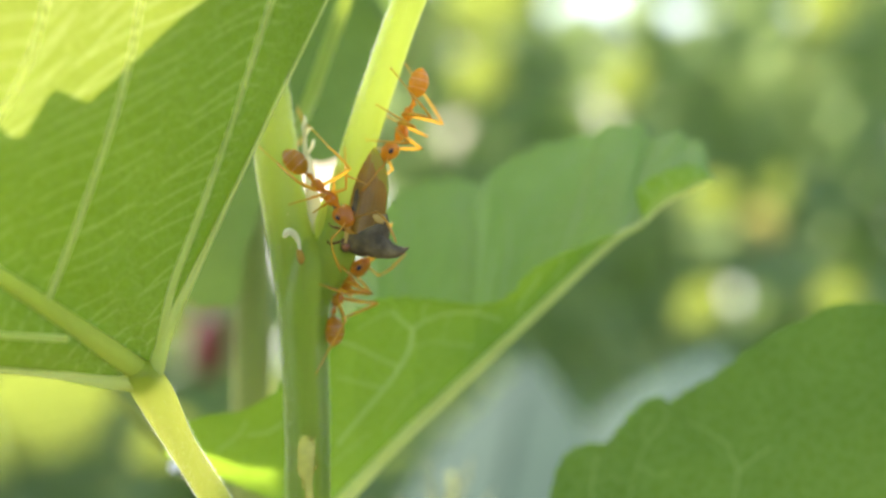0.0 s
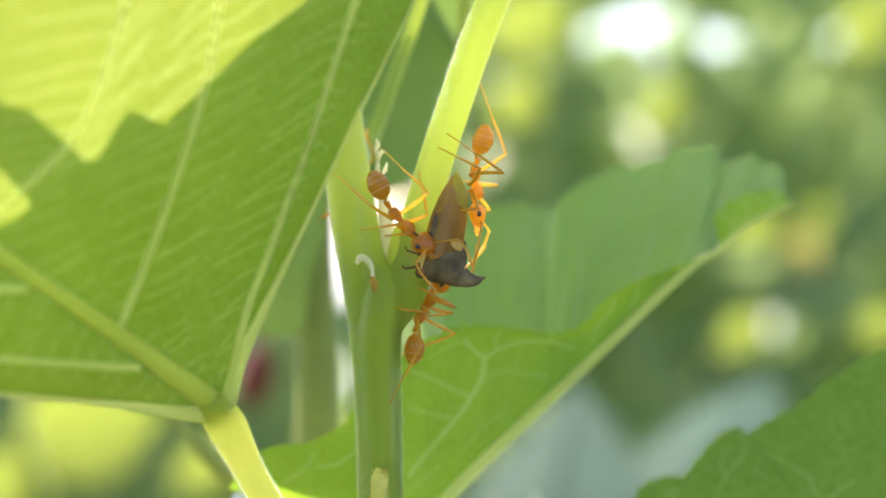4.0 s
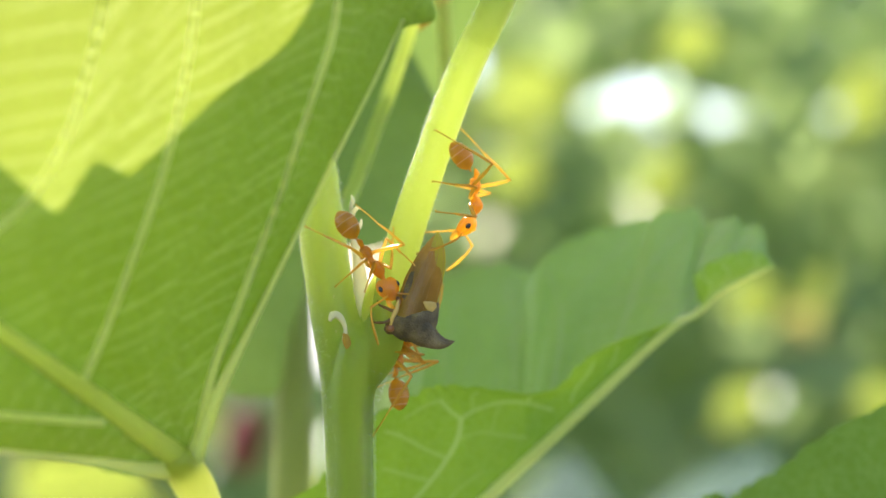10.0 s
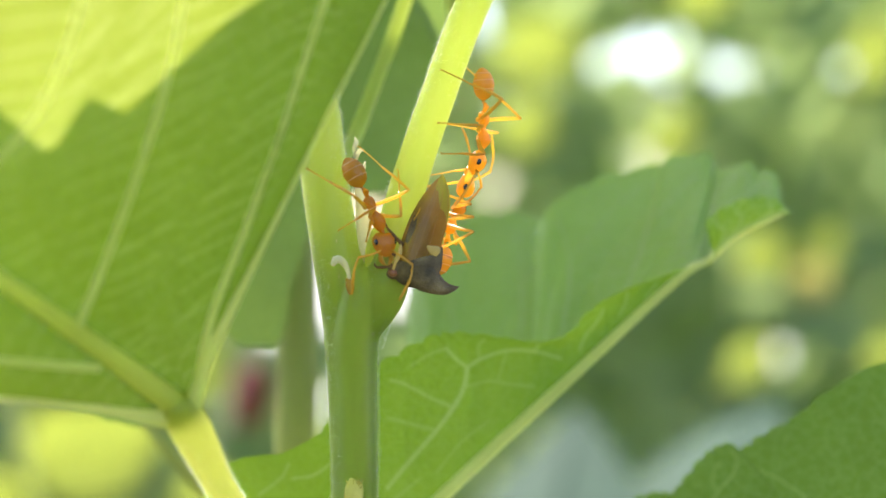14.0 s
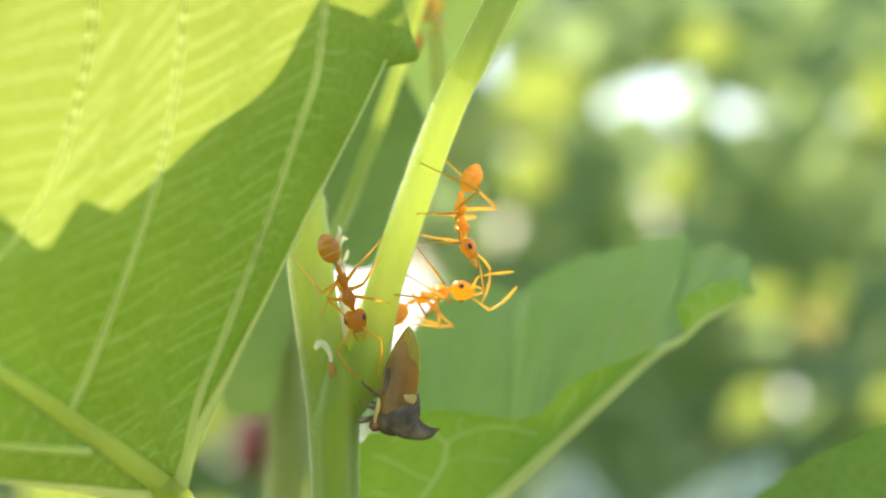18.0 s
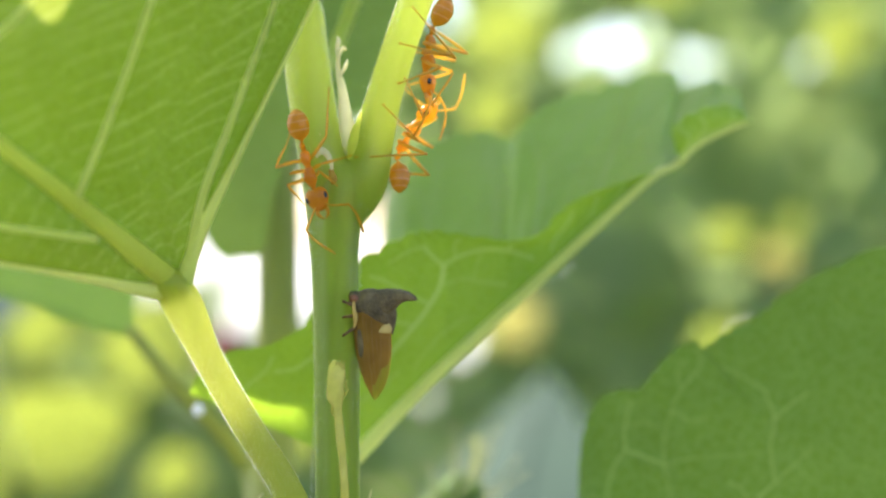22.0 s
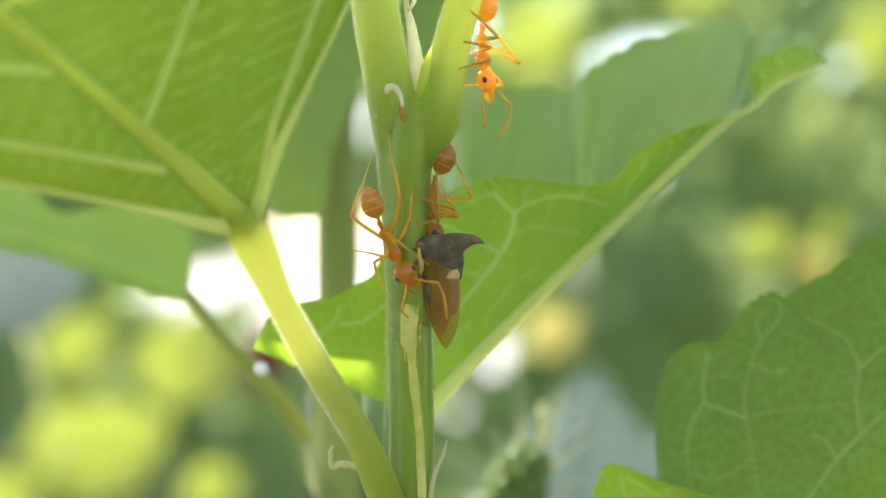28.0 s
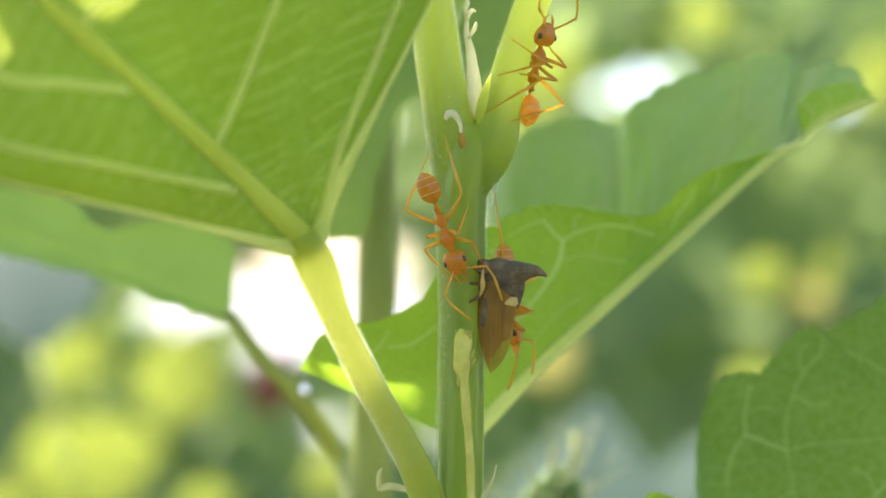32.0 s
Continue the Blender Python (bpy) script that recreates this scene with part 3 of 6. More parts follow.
NEAR_RIB = RIB[:5]
NEAR_VEINS = [
    ([(2.2, 12.0, -16.0), (4.4, 12.0, -13.4), (6.3, 12.0, -11.2), (7.7, 12.0, -9.3), (8.6, 12.0, -7.6), (8.9, 12.0, -5.9)], 0.14, 1.00),
    ([(8.9, 12.0, -5.9), (10.0, 12.0, -5.2), (12.2, 12.0, -4.5), (14.6, 12.0, -4.6), (16.8, 12.0, -5.2)], 0.09, 0.90),
    ([(8.9, 12.0, -5.9), (7.9, 12.0, -5.1), (7.1, 12.0, -4.2)], 0.08, 0.90),
    ([(7.7, 12.0, -9.3), (5.6, 12.0, -8.3), (3.7, 12.0, -7.2), (2.5, 12.0, -6.8)], 0.07, 0.80),
    ([(6.3, 12.0, -11.2), (4.4, 12.0, -10.7), (2.2, 12.0, -10.0)], 0.05, 0.70),
    ([(8.6, 12.0, -7.6), (10.7, 12.0, -7.1), (12.7, 12.0, -7.4), (14.6, 12.0, -7.6)], 0.05, 0.60),
    ([(12.2, 12.0, -4.5), (11.9, 12.0, -5.7), (11.5, 12.0, -7.0)], 0.03, 0.50),
    ([(14.6, 12.0, -4.6), (14.9, 12.0, -4.0)], 0.05, 0.70),
    ([(7.1, 12.0, -4.2), (5.7, 12.0, -4.7), (4.2, 12.0, -5.6)], 0.04, 0.60),
    ([(10.0, 12.0, -5.2), (9.8, 12.0, -4.1), (10.3, 12.0, -3.5)], 0.04, 0.60),
    ([(18.5, 12.0, -4.5), (19.0, 12.0, -3.3), (20.0, 12.0, -2.1), (20.5, 12.0, -1.1)], 0.06, 0.80),
    ([(21.9, 12.0, -1.6), (22.4, 12.0, -0.7), (22.6, 12.0, 0.3)], 0.05, 0.70),
    ([(24.3, 12.0, 0.0), (24.9, 12.0, 0.8), (25.3, 12.0, 1.2)], 0.05, 0.70),
    ([(-0.0, 12.0, -19.2), (1.9, 12.0, -17.7), (4.9, 12.0, -15.3)], 0.05, 0.60),
    ([(-5.8, 12.0, -15.2), (-3.9, 12.0, -14.8), (-1.9, 12.0, -13.3)], 0.07, 0.80),
    ([(-8.7, 12.0, -16.7), (-6.8, 12.0, -15.2), (-6.0, 12.0, -13.8)], 0.06, 0.70),
    ([(-1.9, 12.0, -13.3), (-0.4, 12.0, -11.4), (0.1, 12.0, -9.9)], 0.04, 0.60),
    ([(6.3, 12.0, -14.8), (8.3, 12.0, -12.4), (10.7, 12.0, -10.5)], 0.04, 0.50),
]
near = part("leaf", half_blade(NEAR_RIB, NEAR_EDGE, nu=420, nv=110, teeth=0.5, count=24, bulge=-0.8, quilt=0.25), THIN_LEAF, shoot, "folded green leaf behind the stem, its near half showing the underside")
part("midrib", tubes((RIB, [0.75, 0.6, 0.5, 0.4, 0.3, 0.22, 0.12]), n=50, sides=10), VEIN, near, "pale midrib along the fold")
mark_veins(near, NEAR_VEINS + [(NEAR_RIB, 0.4)], 0.14, (0, 2))
flap = part("leaf_tip", half_blade(FLAP_RIB, FLAP_EDGE, nu=110, nv=40, teeth=0.3, count=6, bulge=0.5, quilt=0.15), THIN_LEAF, near, "bright folded-over leaf tip")
side_veins(flap, FLAP_RIB, FLAP_EDGE, (0.15, 0.4, 0.65), r=0.09, net=0.4)
FAR_RIB = [(14.5, 13.9, -9.8)] + RIB[2:]
far = part("leaf_half", half_blade(FAR_RIB, FAR_EDGE, nu=420, nv=100, teeth=0.9, count=20, bulge=-0.4, quilt=0.35), FOLDED_LEAF, near, "far half of the folded leaf, green upper side with a scalloped edge")
side_veins(far, FAR_RIB, FAR_EDGE, (0.05, 0.25, 0.45, 0.65), r=0.12, net=0.4)
lobe = part("leaf_lobe", half_blade([(5, 16, -18), (9, 17, -14), (14.5, 17, -9.8)], LOBE_EDGE, nu=120, nv=36, teeth=0.9, count=6, bulge=0.8, quilt=0.2), FOLDED_LEAF, near, "base lobe of the folded leaf, dull blue-green")
side_veins(lobe, [(5, 16, -18), (9, 17, -14), (14.5, 17, -9.8)], LOBE_EDGE, (0.3, 0.7), r=0.11, net=0.3)
part("petiole", tubes(([(-0.3, 0.6, -37), (0.2, 5, -31), (0.5, 9.5, -26), (0.7, 12, -23)], [0.9, 0.8, 0.75, 0.7]), n=20, sides=12), PETIOLE, shoot)

# ---- the lower leaf at the side ----
RIB_2 = [(22.4, 14, -41), (29, 13, -36.8), (40, 12.2, -32.4), (52, 12, -28.5), (66, 13, -22)]
NEAR_2 = [(15.6, 11, -33.5), (15.2, 9.8, -29.5), (16.6, 9, -26.9), (20.9, 9, -28.5), (27.6, 10, -30.5), (33, 11, -31.4), (42, 11.5, -31.0), (66, 13, -22)]
FAR_2 = [(22.6, 17.0, -37.4), (21.9, 18.0, -32.1), (21.4, 18.0, -27.0), (21.6, 18.0, -22.8), (22.5, 18.0, -19.3), (23.9, 18.0, -17.8), (26.0, 18.0, -17.3), (26.9, 18.0, -17.4), (27.8, 18.0, -16.4), (29.4, 18.0, -14.4), (30.8, 18.0, -13.3), (32.2, 18.0, -13.0), (32.9, 18.0, -13.5), (34.6, 18.0, -12.4), (37.8, 18.0, -10.6), (41.6, 18.0, -7.7), (50, 17.5, -4.2), (58, 17, -7.0), (66, 14, -20)]
LOW_VEINS = [
    ([(30.5, 18.0, -37.1), (29.8, 18.0, -31.2), (29.3, 18.0, -27.1), (28.9, 18.0, -23.9), (29.0, 18.0, -21.6), (29.7, 18.0, -19.1), (30.7, 18.0, -17.1), (32.1, 18.0, -15.6)], 0.07, 1.00),
    ([(28.9, 18.0, -23.9), (27.2, 18.0, -23.2), (25.4, 18.0, -22.6)], 0.06, 0.90),
    ([(25.4, 18.0, -22.6), (25.5, 18.0, -20.6), (26.1, 18.0, -18.3)], 0.05, 0.80),
    ([(25.4, 18.0, -22.6), (24.3, 18.0, -24.3), (23.8, 18.0, -26.6), (24.1, 18.0, -31.2)], 0.05, 0.80),
    ([(29.7, 18.0, -19.1), (31.2, 18.0, -19.9), (32.7, 18.0, -19.7)], 0.03, 0.60),
    ([(30.7, 18.0, -17.1), (30.3, 18.0, -15.9), (31.0, 18.0, -14.6)], 0.03, 0.60),
    ([(32.1, 18.0, -15.6), (32.5, 18.0, -14.4), (32.1, 18.0, -13.5)], 0.03, 0.60),
    ([(28.9, 18.0, -23.9), (31.4, 18.0, -23.2), (34.4, 18.0, -22.9), (37.4, 18.0, -22.5)], 0.03, 0.55),
    ([(32.6, 18.0, -32.2), (34.3, 18.0, -29.9), (36.4, 18.0, -27.2), (38.4, 18.0, -25.2), (41.8, 18.0, -22.3)], 0.07, 1.00),
    ([(38.4, 18.0, -25.2), (38.2, 18.0, -22.2), (38.7, 18.0, -19.7), (38.0, 18.0, -17.2)], 0.05, 0.80),
    ([(38.0, 18.0, -17.2), (36.0, 18.0, -15.9), (34.5, 18.0, -15.2)], 0.03, 0.60),
    ([(36.4, 18.0, -27.2), (35.4, 18.0, -25.7), (34.4, 18.0, -25.2)], 0.03, 0.55),
    ([(25.5, 18.0, -20.6), (27.0, 18.0, -20.3), (28.5, 18.0, -20.5)], 0.03, 0.50),
    ([(38.7, 18.0, -19.7), (40.5, 18.0, -18.2), (41.9, 18.0, -17.3)], 0.04, 0.70),
    ([(23.8, 18.0, -26.6), (22.9, 18.0, -27.1), (22.4, 18.0, -26.6)], 0.03, 0.50),
    ([(24.1, 18.0, -28.6), (25.9, 18.0, -29.1), (27.9, 18.0, -28.1), (29.3, 18.0, -27.1)], 0.03, 0.50),
]
low = part("leaf", half_blade(RIB_2, FAR_2, teeth=0.32, count=30, bulge=0.8, quilt=0.2, nu=480, nv=240), DARK_LEAF, shoot, "large dark green leaf with a scalloped edge")
mark_veins(low, [(p, 0.65 * r, g) for p, r, g in LOW_VEINS] + [(RIB_2, 0.4)], 0.12, (0, 2))
flap = part("leaf_half", half_blade(RIB_2, NEAR_2, nu=150, nv=50, teeth=0.4, count=9, bulge=-0.7, quilt=0.2), THIN_LEAF, low, "folded-up near half showing the paler underside")
side_veins(flap, RIB_2, NEAR_2, (0.05, 0.2, 0.35, 0.5), r=0.13, net=0.45)
part("midrib", tubes((RIB_2, [0.7, 0.6, 0.5, 0.4, 0.2]), n=40, sides=10), VEIN, low)
part("petiole", tubes(([(0.4, 1.5, -58), (8, 12, -48), (13.5, 17, -42.6), (18, 16.5, -41.5), (22.4, 14, -41)], [1.0, 0.8, 0.75, 0.7, 0.65]), n=30, sides=12), PETIOLE, shoot)

# ---- leaves above that shade the shoot ----
shade_edge = [(37, -62), (31, -58.5), (27.6, -50.5), (25.4, -44), (23.7, -37), (23.2, -33), (24.7, -29.8), (23.9, -26), (22.9, -21.5), (24.8, -18.2), (28.4, -17), (30, -14.8), (36, -13), (40, -10),
              (36, -9.5), (33.6, -10.1), (31.5, -9.4), (29.5, -11), (26.8, -10.9), (25.1, -10.5), (23.2, -10.2), (22.9, -5.7), (24.1, -2.6), (28, -1.9), (34, 1.2), (30.4, 3.1), (28, 2.1), (25.7, 1.3), (25.4, 3.5), (27, 8.5), (27.4, 11.6), (28, 17), (29, 23), (31, 30)]
shade_rib = [(38, -80), (20, -84), (5, -88), (1, 0), (8, 48), (22, 40), (30, 37)]
upper = part("leaf", half_blade([on_leaf(r, d) + SUN * 9 for r, d in shade_rib], [on_leaf(r, d) + SUN * 9 for r, d in shade_edge], teeth=0.0, bulge=0.5, nu=260), YOUNG_LEAF, shoot, "scalloped leaf close behind the broad leaf, shading it")
part("midrib", tubes(([on_leaf(r, d) + SUN * 9.3 for r, d in shade_rib], [0.5, 0.5, 0.45, 0.4, 0.3, 0.25, 0.2]), n=30, sides=8), VEIN, upper)
part("petiole", tubes(([on_leaf(38, -80) + SUN * 9, (4, 3, 32), (-3.3, 3, 38)], [0.5, 0.6, 0.7]), n=16, sides=10), PETIOLE, shoot)
TOP_RIB = [(-37, 35, 30), (-28, 34, 30), (-18, 34, 28), (-6, 34, 26), (8, 35, 22)]
for edge, tag in (([(-37, 35, 31), (-33.5, 33.5, 43), (-29.5, 33, 46), (-25.5, 33, 43.6), (-14, 33, 43), (-2, 34, 38), (8, 35, 22)], "leaf"), ([(-37, 35, 29), (-34, 34, 15), (-24, 33, 8.2), (-17, 33, 6.5), (-14.2, 33.5, -4), (-9.5, 34, -5), (-7.6, 34, 2), (-5, 34, 8.5), (0, 34, 9.5), (4, 34.5, 12), (8, 35, 22)], "leaf_half")):
    half = part(tag, half_blade(TOP_RIB, edge, teeth=0.8, count=9, bulge=0.6), UPPERSIDE, shoot if tag == "leaf" else half, "out-of-focus green leaf hanging behind the broad leaf")
part("petiole", tubes(([(8, 35, 22), (6, 24, 40), (-2.6, 6, 58)], [0.6, 0.7, 0.8]), n=16, sides=10), PETIOLE, shoot)

def sun_block_leaf(at, along, across, length, width):
    """An unseen leaf, added out of view above to shade the leaves below."""
    u, v, c = Vector(along).normalized(), Vector(across).normalized(), Vector(at)
    rib = [c + u * length * (k / 4 - 0.5) for k in range(5)]
    host = None
    for sgn in (1, -1):
        edge = [q + v * sgn * width * 0.5 * p for q, p in zip(rib, (0.15, 0.85, 1.0, 0.7, 0.02))]
        host = part("leaf" if sgn > 0 else "leaf_half", half_blade(rib, edge, nu=40, nv=8, teeth=1.0, count=9, bulge=0.5 * sgn), UPPERSIDE, host or shoot, "unseen green leaf added above the shoot to block the sun")
    part("petiole", tubes(([rib[0], rib[0] - u * 12 + Vector((-2, -4, 6)), (24 if at[0] > 0 else -2.5, 6, 60)], [0.6, 0.7, 0.8]), n=16, sides=8), PETIOLE, shoot)


sun_block_leaf((-5, 88, 70), (0.97, 0.1, -0.2), (0.1, 0.5, 0.85), 72, 124)
sun_block_leaf((-29, 94, 99), (1, 0, -0.08), (0, -0.78, 0.62), 62, 32)
sun_block_leaf((-51, 94, 77), (1, 0, 0.05), (0, -0.78, 0.62), 24, 30)
sun_block_leaf((-93, 94, 74), (0.98, 0.1, 0.0), (0.0, 0.5, 0.85), 52, 60)
sun_block_leaf((-63.6, 88, 97.2), (0.87, 0, 0.49), (-0.49, 0, 0.87), 44, 26)
sun_block_leaf((-74, 88, 58), (0.98, 0, 0.2), (-0.2, 0, 0.98), 46, 30)
sun_block_leaf((-58, 88, 150), (0.96, 0, 0.28), (-0.28, 0, 0.96), 46, 28)
sun_block_leaf((-77.0, 88, 121), (-0.2, 0, 0.98), (0.98, 0, 0.2), 34, 13)
sun_block_leaf((-8, 94, 90), (0.95, 0.1, 0.3), (-0.2, 0.5, 0.85), 96, 104)

# ---- stipules, scars and small growths on the shoot ----
FRONT = (0.2, -1, 0)
part("stipule", tubes(([(1.25, -0.3, 3.2), (1.0, -0.35, 4.6), (0.75, -0.25, 6.4), (0.5, -0.15, 8.4), (0.15, -0.05, 10.0), (0.15, 0, 11.2)], [0.5, 0.62, 0.55, 0.4, 0.24, 0.16]), n=40, sides=12, flat=0.28, face=FRONT, wobble=0.12), PALE, shoot, "pale papery stipule standing in the fork")
part("stipule_tip", tubes(([(0.12, 0, 11.0), (0.3, -0.1, 11.5), (0.55, -0.2, 11.8), (0.85, -0.15, 11.7)], [0.17, 0.2, 0.2, 0.05]), ([(0.15, 0, 11.1), (0.05, -0.1, 11.9), (0.2, -0.1, 12.4), (0.05, 0, 12.8)], [0.17, 0.2, 0.22, 0.05]), ([(0.3, -0.1, 9.6), (0.75, -0.3, 10.3), (0.9, -0.2, 10.9)], [0.15, 0.2, 0.05]), n=16, sides=7, flat=0.5, face=FRONT, wobble=0.4), PALE, shoot, "crumpled white tip of the stipule")
part("bud", tubes(([(1.55, -0.9, 2.6), (1.6, -1.0, 3.8), (1.85, -0.9, 5.2), (2.15, -0.7, 6.4), (2.35, -0.6, 7.0)], [0.55, 0.68, 0.55, 0.28, 0.06]), n=22, sides=12, flat=0.55, face=FRONT), RIDGE, shoot, "small pale green axillary bud")
scar = part("stipule_scar", tubes(([(0.25, -2.0, -0.1), (0.12, -2.3, 0.6), (-0.12, -2.5, 1.3), (-0.28, -2.6, 2.0)], [0.08, 0.26, 0.3, 0.2]), n=22, sides=10, flat=0.55, wobble=0.3, face=FRONT), BROWN_DRY, shoot, "brown base of a dry stipule")
part("curl", tubes(([(-0.35, -2.55, 1.6), (-0.22, -2.65, 2.1), (-0.32, -2.7, 2.7), (-0.65, -2.7, 3.25), (-1.05, -2.75, 3.45), (-1.35, -2.8, 3.2), (-1.4, -2.8, 2.95)], [0.16, 0.18, 0.2, 0.25, 0.27, 0.2, 0.1]), ([(-1.0, -2.75, 3.4), (-1.3, -2.8, 3.55), (-1.45, -2.8, 3.4)], [0.15, 0.12, 0.05]), n=30, sides=9, flat=0.42, face=FRONT, wobble=0.9), PALE, scar, "white curled tip")
sheath = part("sheath", tubes(([(0.3, -2.17, -13.2), (0.15, -2.37, -14.4), (0.1, -2.37, -15.8), (0.25, -2.32, -17.0), (0.5, -2.27, -19.5), (0.8, -2.27, -23), (0.95, -2.32, -28), (0.7, -2.22, -31)], [0.5, 0.7, 0.68, 0.4, 0.34, 0.34, 0.34, 0.15]), n=60, sides=12, flat=0.3, wobble=0.25, face=(0.25, -1, 0)), SHEATH, shoot, "pale straw-coloured frayed sheath strip along the stem")
for k in range(26):
    a = rnd.uniform(-0.6, 0.6)
    z = -13.3 - (rnd.uniform(0, 0.6) if k < 10 else rnd.uniform(0.4, 4.5))
    w = a if k < 10 else math.copysign(0.62 if z > -16.5 else 0.4, a)
    part("fringe", tubes(([(0.25 + w, -2.3, z), (0.3 + 1.3 * w + rnd.uniform(-0.1, 0.1), -2.55, z + rnd.uniform(0.25, 0.55))], [0.07, 0.02]), n=3, sides=5), SHEATH, sheath)
part("stipule", tubes(([(-1.2, 0.6, -26.6), (-3.6, 1.6, -26.1), (-5.4, 2.2, -25.8), (-6.2, 2.4, -26.0), (-6.3, 2.4, -24.9), (-6.1, 2.3, -24.4)], [0.3, 0.3, 0.38, 0.35, 0.25, 0.1]), n=22, sides=8, flat=0.5), DRY, shoot, "dry straw-coloured stipule")
part("stipule", tubes(([(1.0, -0.8, -31), (1.5, -1.0, -28.6), (1.9, -0.8, -26.4), (2.6, -0.6, -24.8), (2.9, -0.6, -23.7)], [0.32, 0.3, 0.28, 0.2, 0.08]), n=20, sides=8, flat=0.5), DRY, shoot, "dry straw-brown stipule")
for x, z, s in ((0.95, -1.9, 0.32), (1.35, -1.5, 0.36), (1.5, -2.2, 0.26), (-0.2, -34.2, 0.4), (0.4, -35.5, 0.36), (-0.6, -36.4, 0.4), (0.3, -37.8, 0.3), (-1.0, 2.1, 0.12), (-1.2, 4.8, 0.14)):
    y = -math.sqrt(max(0.05, 1.86 ** 2 - (x + (0.5 if z < -30 else 0)) ** 2)) - (0.35 if z > 1 else 0)
    part("lenticel", ball(bmesh.new(), (x, y, z), s, (0.4, 0.25, 1.0)), DRY, shoot)


def hairs(name, axes, count, seed):
    """Fine hairs standing on the stems."""
    r = random.Random(seed)
    verts, faces = [], []
    for _ in range(count):
        rings = r.choice(axes)
        pts = [q for q, _ in rings]
        s = r.random()
        k = s * (len(pts) - 1)
        i = min(int(k), len(pts) - 2)
        radius = rings[i][1]
        p = pts[i].lerp(pts[i + 1], k - i)
        d = (pts[i + 1] - pts[i]).normalized()
        a = r.uniform(0, 2 * math.pi)
        side = d.orthogonal().normalized()
        out = (side * math.cos(a) + d.cross(side) * math.sin(a)).normalized()
        root = p + out * (radius - 0.03)
        tip = root + (out + d * r.uniform(-0.5, 0.3)).normalized() * r.uniform(0.1, 0.14 + 0.3 * r.random())
        turn = r.uniform(0, math.pi)
        across = (d * math.cos(turn) + out.cross(d) * math.sin(turn)) * 0.008
        n = len(verts)
        verts += [q * MM for q in (root + across, root - across, tip)]
        faces.append((n, n + 1, n + 2))
    me = bpy.data.meshes.new(name)
    me.from_pydata([tuple(v) for v in verts], [], faces)
    me.materials.append(HAIR)
    ob = new(name, me)
    ob.parent = shoot
    return tagged(ob, "fine white hairs on the stems", kind="stuff")


hairs("stem_hairs", STEMS[:3] + [axis([(-3.7, -4.2, -22.9), (-6.6, -6.6, -17.6), (-9, -9.4, -12.6), (-10.6, -12.2, -8.3)], [1.2, 1.12, 1.1, 1.4])], 40000, 3)

# ---- the older stem behind, with its leaf ----
older = tagged(new("mulberry_sapling"), "older upright mulberry stem, out of focus behind the shoot", "plant")
part("stem", tubes(([(-4, 44, -820), (-8, 41, -200), (-8.3, 40, -40), (-8.0, 40, -8), (-8.2, 40, 7)], [5, 3, 2.15, 2.1, 2.0]), n=60, sides=18), WOODY, older)
# sunlight on the upper stem is put into a paler material
part("stem_top", tubes(([(-8.2, 40, 6.5), (-8.1, 40, 9), (-8.4, 40, 20), (-10, 42, 60)], [2.05, 1.9, 1.8, 1.6]), n=24, sides=18), PETIOLE, older, "upper length of the stem, sunlight put into its paler skin")
part("petiole", tubes(([(-8.3, 39.5, -37), (-9.6, 38, -33), (-12.0, 47.5, -28.6), (-15.0, 39.9, -22.7), (-18.9, 36.6, -17.9), (-22.8, 35.9, -12.8)], [1.1, 1.05, 0.95, 0.9, 0.8, 0.6]), n=50, sides=12), WOODY, older, "out-of-focus leaf stalk with a bead of dew")
RIB_3 = [(-22.8, 36.0, -12.7), (-27.3, 37.1, -10.7), (-34.9, 38.8, -7.7), (-49.1, 42.0, -2.9), (-71.9, 46.4, 5.2)]
side = part("leaf", half_blade(RIB_3, [(-22.3, 35.5, -11.0), (-22.0, 35.5, -6.4), (-23.9, 36.0, -3.9), (-26.7, 36.6, -3.5), (-32.2, 37.7, -4.2), (-36.4, 38.8, -4.6), (-40.1, 39.9, -1.3), (-49.1, 41.5, 0.2), (-71.9, 46.4, 5.2)], nu=90, teeth=0.5, count=12, bulge=0.5), FOLDED_LEAF, older, "blurred green leaf below the broad leaf")
part("leaf_half", half_blade(RIB_3, [(-23.2, 35.5, -13.6), (-28.3, 36.6, -12.3), (-37.1, 38.8, -9.4), (-50.1, 42.0, -5.9), (-71.9, 46.4, 5.2)], teeth=0.5, count=8, bulge=-0.4), FOLDED_LEAF, side)
part("dew_drop", ball(bmesh.new(), (-13.6, 19.4, -19.4), 0.62, u=16, v=10), DEW, older, "bright bead of dew")

